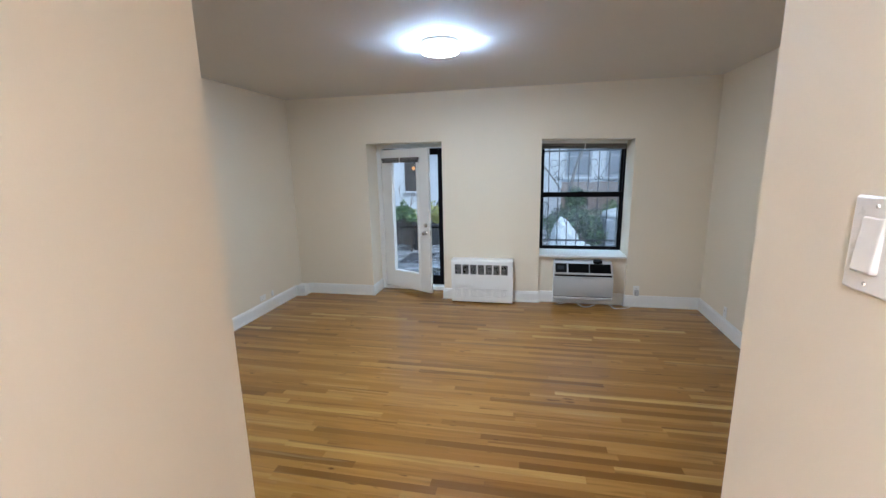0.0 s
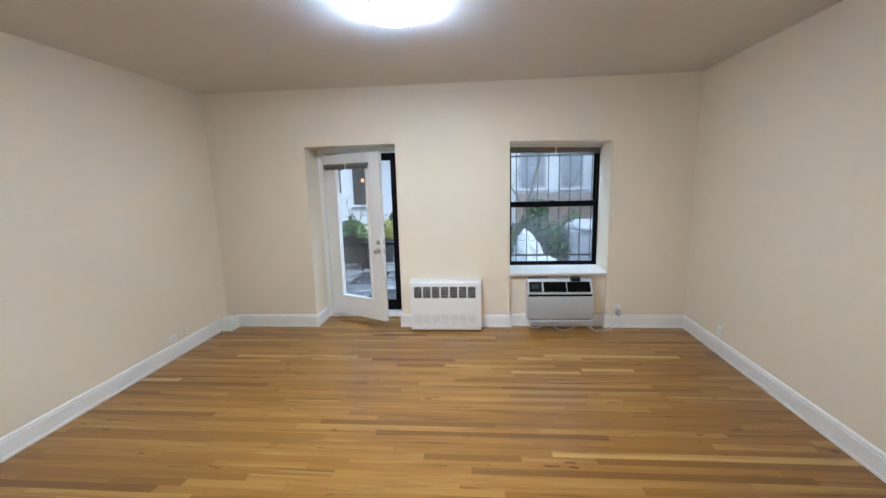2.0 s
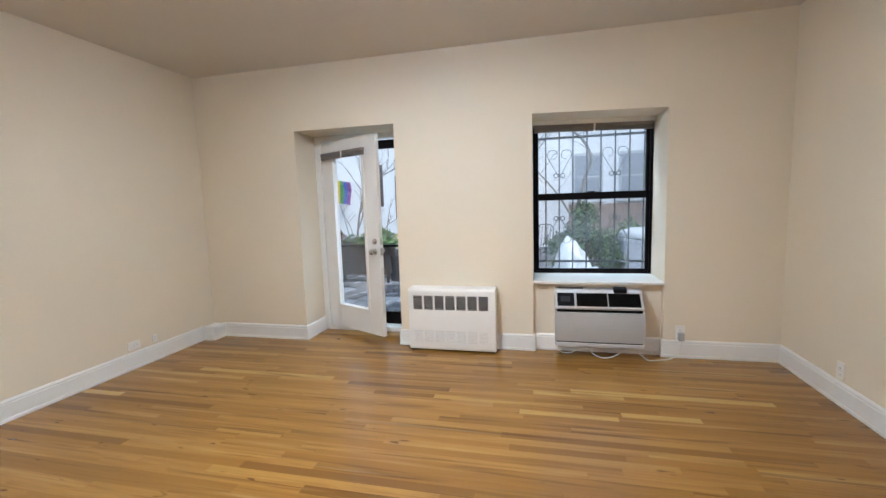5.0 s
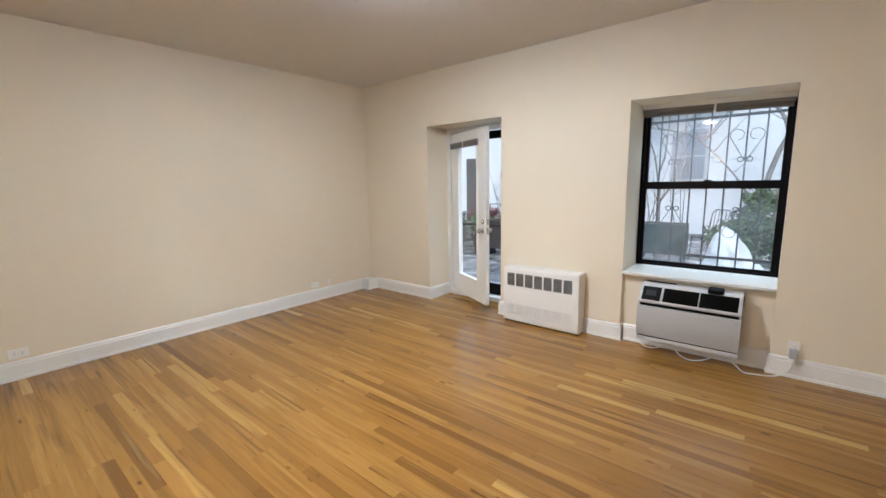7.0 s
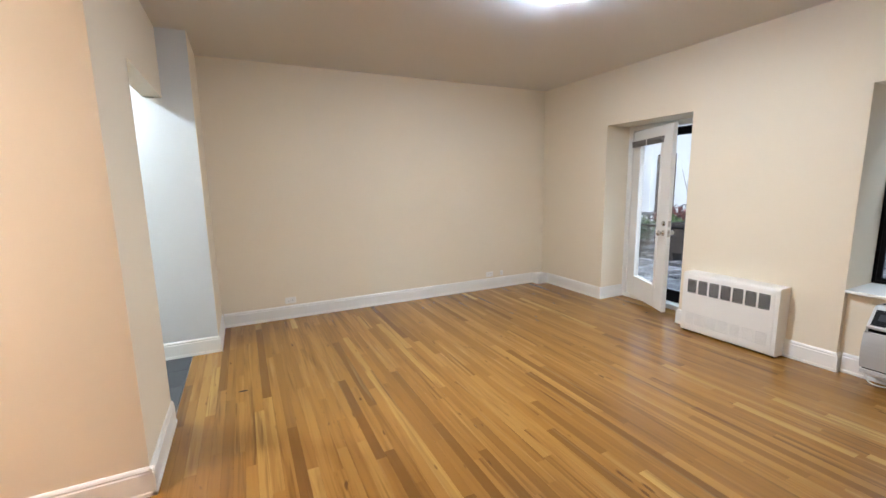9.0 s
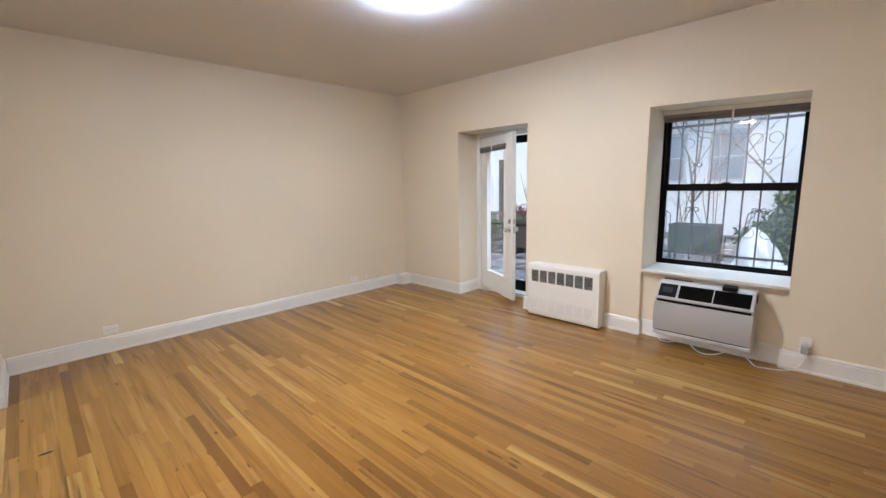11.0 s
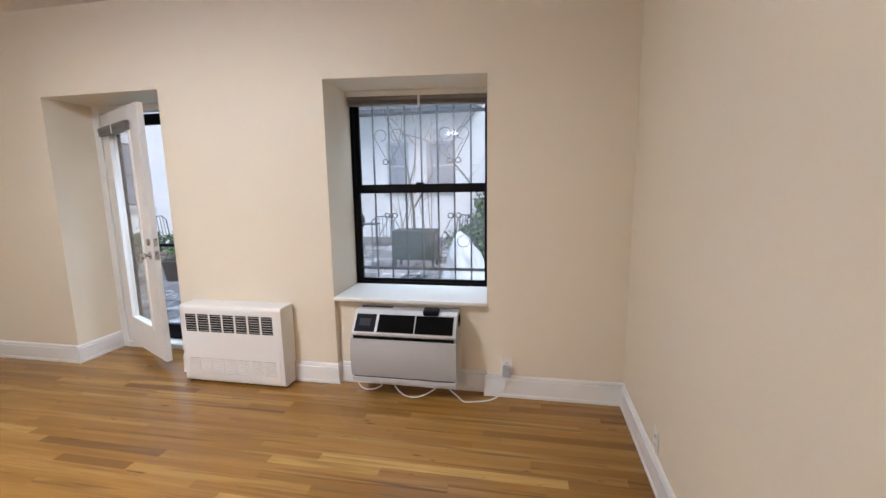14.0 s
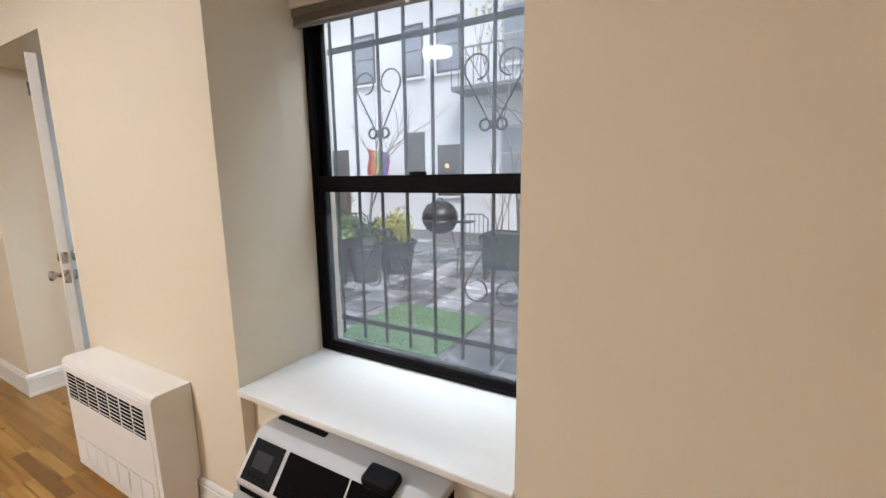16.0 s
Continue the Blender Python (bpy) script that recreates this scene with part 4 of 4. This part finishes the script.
# planter bench with bare stems
def planter(x, y, w, d, h, label, mat, stems, seed, leaves=None):
    rg = random.Random(seed)
    t = thing("planter_box", label, "planter", pose(x, y, GZ))
    part("box_body", blocks([-w / 2, -w / 2 + 0.02, w / 2 - 0.02, w / 2], [-d / 2, -d / 2 + 0.02, d / 2 - 0.02, d / 2], [0.16, h - 0.06, h], [(-w / 2 + 0.02, w / 2 - 0.02, -d / 2 + 0.02, d / 2 - 0.02, h - 0.06, h + 1)]), mat, t)
    for z in (h * 0.55, h - 0.015):
        part("band", box(-w / 2 - 0.012, w / 2 + 0.012, -d / 2 - 0.012, -d / 2, z - 0.02, z + 0.015, 0.003), mat, t)
    for sx in (-1, 1):
        for sy in (-1, 1):
            part("leg", box(sx * (w / 2 - 0.03) - 0.02, sx * (w / 2 - 0.03) + 0.02, sy * (d / 2 - 0.03) - 0.02, sy * (d / 2 - 0.03) + 0.02, -0.01, 0.16), mat, t)
    part("soil", box(-w / 2 + 0.022, w / 2 - 0.022, -d / 2 + 0.022, d / 2 - 0.022, h - 0.06, h - 0.03), M_SOIL, t)
    for i in range(stems):
        px, py = rg.uniform(-w, w) * 0.38, rg.uniform(-d, d) * 0.35
        hh = rg.uniform(0.5, 1.25)
        lean = Vector((rg.uniform(-0.3, 0.3), rg.uniform(-0.2, 0.2), hh))
        pts = [Vector((px, py, h - 0.05)), Vector((px, py, h)) + lean * 0.5 + Vector((rg.uniform(-0.05, 0.05), 0, 0)), Vector((px, py, h)) + lean]
        bm = tube(pts, 0.009, 5, taper=0.3)
        for k in range(3):
            f = rg.uniform(0.4, 0.9)
            s = pts[0].lerp(pts[2], f)
            tube([s, s + Vector((rg.uniform(-0.2, 0.2), rg.uniform(-0.15, 0.15), rg.uniform(0.1, 0.3)))], 0.005, 4, bm, 0.4)
        part("stem", bm, M_TWIG, t)
    return t


planter(-0.55, 9.8, 0.78, 0.45, 0.70, "dark green plastic planter box with bare stems", M_GREENBOX, 9, 21)
planter(-3.1, 8.6, 1.1, 0.4, 0.74, "dark wooden planter trough with bare shrubs by the door", M_TERRA, 6, 22)
leafy("fern", "bright green fern spilling over a planter", [(-2.75, 8.5, 0.80, 0.26), (-2.95, 8.45, 0.72, 0.2), (-2.5, 8.35, 0.62, 0.22)], M_FERN, 1500, 0.10, 13, base=(-2.8, 8.55, 0.62), category="fern")
leafy("fern", "green shrub growing along the garden wall", [(-5.2, 9.4, 0.35, 0.42), (-4.5, 9.6, 0.4, 0.4), (-5.9, 9.2, 0.35, 0.42), (-4.0, 9.3, 0.3, 0.36)], M_LEAF, 3200, 0.11, 14, category="fern")
leafy("bush", "yellow-green shrub growing out of a dark pot beside the grill", [(-2.35, 9.45, 0.72, 0.30), (-2.6, 9.5, 0.60, 0.28), (-2.2, 9.4, 0.55, 0.2)], M_YELLOW, 900, 0.08, 15, base=(-2.4, 9.45, 0.40))
leafy("bush", "loose green shrub spilling over a dark pot by the patio door", [(-3.9, 8.9, 0.50, 0.30), (-4.2, 9.1, 0.55, 0.28), (-3.65, 8.8, 0.42, 0.22)], M_FERN, 1500, 0.09, 17, base=(-3.95, 8.85, 0.30))
leafy("bush", "dark red leaved shrub behind the green shrub", [(-4.4, 9.5, 0.72, 0.26), (-4.05, 9.4, 0.70, 0.2), (-4.8, 9.7, 0.62, 0.26)], M_RED, 1000, 0.07, 18)
leafy("bush", "dense dark low shrub near the side wall", [(-5.6, 8.4, 0.25, 0.36), (-6.1, 8.8, 0.30, 0.4), (-5.2, 8.1, 0.2, 0.3), (-5.8, 8.5, 0.5, 0.26)], M_DARKLEAF, 2600, 0.08, 19)
leafy("bush", "dark evergreen shrub behind the planter trough", [(-3.6, 9.9, 0.45, 0.36), (-3.2, 10.1, 0.5, 0.32), (-4.2, 10.3, 0.45, 0.36)], M_LEAF, 2000, 0.08, 16)


# kettle grill under its lid
def grill(x, y):
    t = thing("kettle_grill", "black kettle grill with its lid closed on thin legs", "grill", pose(x, y, GZ))
    part("bowl", lathe([(0, 0.52), (0.12, 0.53), (0.24, 0.6), (0.31, 0.72), (0.32, 0.78)], 28), M_GRILL, t, smooth=True)
    part("lid", lathe([(0.325, 0.79), (0.31, 0.9), (0.24, 1.02), (0.12, 1.09), (0, 1.105)], 28), M_GRILL, t, smooth=True)
    part("lid_handle", tube([(-0.06, 0, 1.09), (-0.05, 0, 1.14), (0.05, 0, 1.14), (0.06, 0, 1.09)], 0.012, 8), M_GRILL, t)
    for a in (0.4, 2.5, 4.6):
        part("leg", tube([(0.2 * math.cos(a), 0.2 * math.sin(a), 0.57), (0.34 * math.cos(a), 0.34 * math.sin(a), 0.0)], 0.012, 8), M_PIPE, t)
    part("shelf", box(0.32, 0.62, -0.15, 0.15, 0.74, 0.765, 0.004), M_GRILL, t)


grill(-2.12, 10.4)


# garden chairs of black iron
def chair(x, y, rz):
    t = thing("garden_chair", "black wrought iron garden chair", "chair", pose(x, y, GZ, 0, 0, rz), "garden chairs")
    part("seat", box(-0.22, 0.22, -0.21, 0.21, 0.43, 0.45, 0.006), M_IRON, t)
    for sx in (-1, 1):
        part("leg", tube([(sx * 0.2, -0.19, 0.43), (sx * 0.22, -0.21, 0.0)], 0.011, 6), M_IRON, t)
        part("leg", tube([(sx * 0.2, 0.19, 0.43), (sx * 0.22, 0.24, 0.0)], 0.011, 6), M_IRON, t)
    bm = tube([(-0.21, 0.2, 0.44), (-0.21, 0.27, 0.85), (-0.12, 0.28, 0.93), (0.12, 0.28, 0.93), (0.21, 0.27, 0.85), (0.21, 0.2, 0.44)], 0.011, 6)
    part("back_frame", bm, M_IRON, t)
    for i in range(5):
        xx = -0.14 + i * 0.07
        part("back_slat", tube([(xx, 0.205, 0.45), (xx, 0.278, 0.92)], 0.006, 5), M_IRON, t)
    return t


c0 = chair(-1.15, 9.7, 20)
copy_thing(c0, pose(0.15, 10.2, GZ, 0, 0, -35))
copy_thing(c0, pose(-2.9, 9.3, GZ, 0, 0, 70))
copy_thing(c0, pose(-4.9, 10.6, GZ, 0, 0, 10))
copy_thing(c0, pose(-5.9, 10.9, GZ, 0, 0, -60))
copy_thing(c0, pose(-6.4, 10.2, GZ, 0, 0, 80))
rt = thing("garden_table", "round black iron garden table", "table", pose(-5.5, 10.2, GZ))
part("tabletop", lathe([(0, 0.70), (0.45, 0.70), (0.46, 0.715), (0.45, 0.73), (0, 0.73)], 28), M_IRON, rt)
part("pedestal", lathe([(0.22, 0.0), (0.22, 0.02), (0.04, 0.06), (0.03, 0.68), (0.1, 0.70)], 16), M_IRON, rt)

# covered table
tb = thing("covered_table", "garden table under a grey-blue cover with a white top", "table", pose(1.87, 8.5, GZ))
part("cover", box(-0.42, 0.42, -0.35, 0.35, 0.0, 0.80, 0.05, segments=3), M_COVER, tb, smooth=False)
part("tabletop", lathe([(0, 0.80), (0.42, 0.80), (0.44, 0.82), (0.40, 0.90), (0.25, 0.95), (0, 0.96)], 32), M_BAG, tb, "white top sheet", smooth=True)


# pots by the door
def pot(x, y, r, h, mat, label):
    t = thing("flower_pot", label, "flower pot", pose(x, y, GZ), "flower pots")
    part("pot_body", lathe([(0, 0), (r * 0.7, 0), (r * 0.95, h * 0.9), (r * 1.05, h * 0.9), (r * 1.05, h), (r * 0.9, h), (r * 0.86, h * 0.85), (0, h * 0.85)], 24), mat, t, smooth=False)
    part("soil", lathe([(0, h * 0.85), (r * 0.85, h * 0.85), (r * 0.8, h * 0.88), (0, h * 0.89)], 24), M_SOIL, t)
    return t


pot(-3.95, 8.85, 0.3, 0.40, M_TERRA, "dark terracotta flower pot on the paving")
pot(-2.45, 8.75, 0.26, 0.50, M_POT, "black plastic flower pot on the paving")
pot(-2.4, 9.45, 0.33, 0.52, M_POT, "wide black flower pot near the grill")
pot(-4.3, 8.2, 0.2, 0.34, M_TERRA, "dark terracotta flower pot by the shrubs")

# artificial lawn
lawn = thing("turf_mat", "bright green artificial turf mat on the paving", "turf")
part("backing", box(-1.30, -0.18, 6.90, 8.02, GZ + 0.004, GZ + 0.014, 0.002), M_TURF, lawn)
t_rng = random.Random(9)
verts, faces = [], []
for i in range(7000):
    px, py = t_rng.uniform(-1.29, -0.19), t_rng.uniform(6.91, 8.01)
    a, h = t_rng.uniform(0, 6.3), t_rng.uniform(0.015, 0.03)
    n = len(verts)
    verts += [(px - 0.004 * math.cos(a), py - 0.004 * math.sin(a), GZ + 0.012), (px + 0.004 * math.cos(a), py + 0.004 * math.sin(a), GZ + 0.012), (px + t_rng.uniform(-0.012, 0.012), py + t_rng.uniform(-0.012, 0.012), GZ + 0.012 + h)]
    faces.append((n, n + 1, n + 2))
me = bpy.data.meshes.new("blades")
me.from_pydata(verts, [], faces)
me.materials.append(leaf_material("turf_blade", (0.11, 0.19, 0.10), (0.17, 0.28, 0.15), (0.28, 0.38, 0.25)))
ob = new("blades", me)
ob.parent = lawn
ob["kind"] = "stuff"


# bare trees
def bare_tree(name, label, x, y, height, lean, seed, yellow=0, deep=5):
    rg = random.Random(seed)
    t = thing(name, label, "tree")
    limbs = bmesh.new()
    trunk = bmesh.new()
    tips = []

    def grow(p, d, r, length, depth, bm):
        pts = [p]
        q = p.copy()
        for k in range(3):
            d = (d + Vector((rg.uniform(-0.18, 0.18), rg.uniform(-0.18, 0.18), rg.uniform(-0.05, 0.12)))).normalized()
            q = q + d * length / 3
            pts.append(q.copy())
        tube(pts, r, 7 if depth < 2 else 4, bm, 0.6)
        if depth >= deep:
            tips.append(q)
            return
        for k in range(3 if depth < 2 else 2):
            nd = (d + Vector((rg.uniform(-0.8, 0.8), rg.uniform(-0.8, 0.8), rg.uniform(-0.1, 0.6)))).normalized()
            grow(pts[-1 - (k % 2)], nd, r * 0.58, length * rg.uniform(0.6, 0.8), depth + 1, limbs)

    grow(Vector((x, y, GZ - 0.05)), Vector(lean).normalized(), 0.04, height * 0.36, 0, trunk)
    part("trunk", trunk, M_BARK, t)
    part("limbs", limbs, M_BARK, t)
    if yellow:
        vs, fs = [], []
        for i in range(yellow):
            c = tips[rg.randrange(len(tips))] + Vector((rg.uniform(-0.1, 0.1), rg.uniform(-0.1, 0.1), rg.uniform(-0.1, 0.1)))
            m = Euler((rg.uniform(-2, 2), rg.uniform(-2, 2), rg.uniform(0, 6))).to_matrix()
            n = len(vs)
            vs += [c + m @ (Vector(p) * 0.07) for p in ((-0.5, 0, 0), (0, -0.28, 0.05), (0.5, 0, 0), (0, 0.28, 0.05))]
            fs += [(n, n + 1, n + 2), (n, n + 2, n + 3)]
        me = bpy.data.meshes.new("crown")
        me.from_pydata(vs, [], fs)
        me.materials.append(M_YELLOW)
        o = new("crown", me)
        o.parent = t
        o["kind"] = "stuff"
    return t


def bent_tree():
    """A slender trunk that leans to one side and bows back, with a long low limb and a few twigs."""
    rg = random.Random(32)
    t = thing("tree", "slender bare tree bowed over the bush, with one long limb", "tree")
    line = smooth_line([(0.78, 9.5, GZ - 0.05), (0.80, 9.5, 0.6), (0.90, 9.5, 1.25), (1.03, 9.5, 1.8), (1.12, 9.5, 2.12), (0.95, 9.55, 2.5), (0.55, 9.6, 2.8), (0.1, 9.7, 3.0)], 5)
    part("trunk", tube(line, 0.048, 8, taper=0.35), M_BARK, t, smooth=True)
    low = smooth_line([(0.83, 9.5, 0.95), (0.55, 9.45, 1.42), (0.2, 9.4, 1.85), (-0.15, 9.35, 2.15), (-0.6, 9.3, 2.3)], 5)
    part("limb", tube(low, 0.022, 7, taper=0.35), M_BARK, t, smooth=True)
    for src in (line[22:], low[6:]):
        for p in src[::2]:
            d = Vector((rg.uniform(-0.5, 0.5), rg.uniform(-0.4, 0.4), rg.uniform(0.0, 0.6)))
            bm = tube([p, p + d * 0.5 + Vector((0, 0, rg.uniform(-0.06, 0.06))), p + d], 0.008, 5, taper=0.3)
            q = p + d * 0.6
            tube([q, q + Vector((rg.uniform(-0.3, 0.3), rg.uniform(-0.2, 0.2), rg.uniform(-0.05, 0.3)))], 0.005, 4, bm, 0.3)
            part("twig", bm, M_BARK, t)


bare_tree("tree", "bare garden tree with a few yellow leaves", -0.9, 11.2, 4.6, (0.15, 0, 1), 31, 260)
bent_tree()
bare_tree("tree", "small bare sapling near the garden wall", -4.6, 11.4, 3.6, (0.1, 0, 1), 33, 0, 4)

# lit lantern beside the brown window
M_LANTERN, lantern_nt, lantern_b = material("warm_lantern", (0.35, 0.16, 0.06), 0.4)
lantern_b.inputs["Emission Color"].default_value = (1.0, 0.45, 0.14, 1)
lantern_b.inputs["Emission Strength"].default_value = 0.8
ln = thing("wall_lantern", "small lit wall lantern on the rear house", "lantern", pose(-4.12, HY - 0.05, 1.72))
part("bracket", tube([(0, 0.02, 0.10), (0, -0.10, 0.14), (0, -0.14, 0.10)], 0.012, 6), M_IRON, ln)
part("globe", moved(lathe([(0, -0.06), (0.05, -0.045), (0.065, 0.0), (0.05, 0.045), (0.02, 0.07), (0, 0.07)], 16), 0, -0.14, 0.03), M_LANTERN, ln, "warm glowing glass globe", smooth=True)

# bright flag on the far wall
fl = thing("flag", "small striped flag hanging from the white house wall", "flag")
part("pole", tube([(-6.9, HY, 1.95), (-6.65, HY - 0.5, 2.35)], 0.015, 6), M_PIPE, fl)
cols = [(0.6, 0.05, 0.04), (0.75, 0.25, 0.04), (0.8, 0.6, 0.05), (0.1, 0.35, 0.12), (0.08, 0.15, 0.5), (0.3, 0.08, 0.35)]
for i, c in enumerate(cols):
    bm = bmesh.new()
    rows = []
    for k in range(7):
        f = k / 6
        rows.append([bm.verts.new((-6.7 + 0.13 * j + 0.02 * math.sin(5 * f), HY - 0.45 + 0.03 * math.sin(6 * f + j), 2.3 - 0.75 * f - 0.02 * j)) for j in (i, i + 1)])
    for a, b in zip(rows, rows[1:]):
        bm.faces.new((a[0], a[1], b[1], b[0]))
    bmesh.ops.solidify(bm, geom=bm.faces[:], thickness=0.004)
    part("stripe", bm, worn("flag_cloth", c, 0.8, vary=0.1, scale=10), fl)

# ---- floors, strip by strip ----
structure("floor", blocks([WEST - 0.1, -2.62, -1.46, HALL_W, HALL_E, EAST + 0.1], [HALL_END, 0.43, 0.56, NORTH, 5.36], [-0.12, -0.02],
          [(-2.62, HALL_W, -9, 0.56, -1, 1)]), M_SUB, "dark subfloor under the oak strips", "floor")
floor_base = bpy.data.objects["floor"]
STRIP, GAP, LENGTHS = 0.0575, 0.0003, (0.45, 0.60, 0.80, 1.0, 1.25, 1.55, 1.9)
plank_meshes = {}
rng = random.Random(7)


def plank_bm(length, width, bm, x=0.0, y=0.0):
    c = 0.0002
    a = [(x, y), (x + length, y), (x + length, y + width), (x, y + width)]
    b = [(x + c, y + c), (x + length - c, y + c), (x + length - c, y + width - c), (x + c, y + width - c)]
    lo = [bm.verts.new((px, py, -0.019)) for px, py in a]
    mid = [bm.verts.new((px, py, -c)) for px, py in a]
    hi = [bm.verts.new((px, py, 0)) for px, py in b]
    bm.faces.new(hi)
    for i in range(4):
        j = (i + 1) % 4
        bm.faces.new((mid[i], mid[j], hi[j], hi[i]))
        bm.faces.new((lo[i], lo[j], mid[j], mid[i]))


def plank_mesh(length):
    key = round(length, 3)
    if key not in plank_meshes:
        bm = bmesh.new()
        plank_bm(length - GAP, STRIP - GAP, bm)
        plank_meshes[key] = mesh_from("plank", bm, M_PLANK)
    return plank_meshes[key]


rest = bmesh.new()
made = 0
y = HALL_END
while y < 5.36 - 0.01:
    if y < 0.555:
        spans = [(HALL_W, HALL_E)]
    elif y < 0.775:
        spans = [(-2.62, EAST)]
    elif y < NORTH - 0.02:
        spans = [(WEST, EAST)]
    else:
        spans = [(DOOR_W, DOOR_E)] + ([(WIN_W, WIN_E)] if y < NORTH + 0.05 else [])
    for a, b in spans:
        x = a - (rng.choice(LENGTHS) * rng.random() if b - a > 2 else 0)
        while x < b - 0.001:
            length = rng.choice(LENGTHS)
            x0, x1 = max(x, a), min(x + length, b)
            if x1 - x0 > 0.02:
                whole = x >= a and x + length <= b
                if whole and made < 300 and 1.5 < y < NORTH - 0.02:
                    ob = new("plank", plank_mesh(length))
                    ob.location = (x0, y, 0)
                    ob.parent = floor_base
                    made += 1
                else:
                    plank_bm(x1 - x0 - GAP, STRIP - GAP, rest, x0, y)
            x += length
    y += STRIP
me = bpy.data.meshes.new("planks")
rest.to_mesh(me)
rest.free()
me.materials.append(M_PLANKS)
ob = new("planks", me)
ob.parent = floor_base
ob["kind"] = "stuff"
ob["label"] = "honey-coloured oak strip flooring"

# kitchen tiles
kf = structure("kitchen_floor", box(-2.62, HALL_W - 0.12, HALL_END, 0.56, -0.12, -0.006), M_GROUT, "dark slate-grey tiled kitchen floor", "floor")
TILE = 0.305
tile_mesh = mesh_from("tile", box(0, TILE - 0.004, 0, TILE - 0.004, -0.006, 0.002, 0.001, segments=1), M_TILE)
for i in range(5):
    for j in range(7):
        ob = new("tile", tile_mesh)
        ob.location = (-2.618 + i * TILE, 0.559 - TILE * (j + 1), 0)
        ob.parent = kf
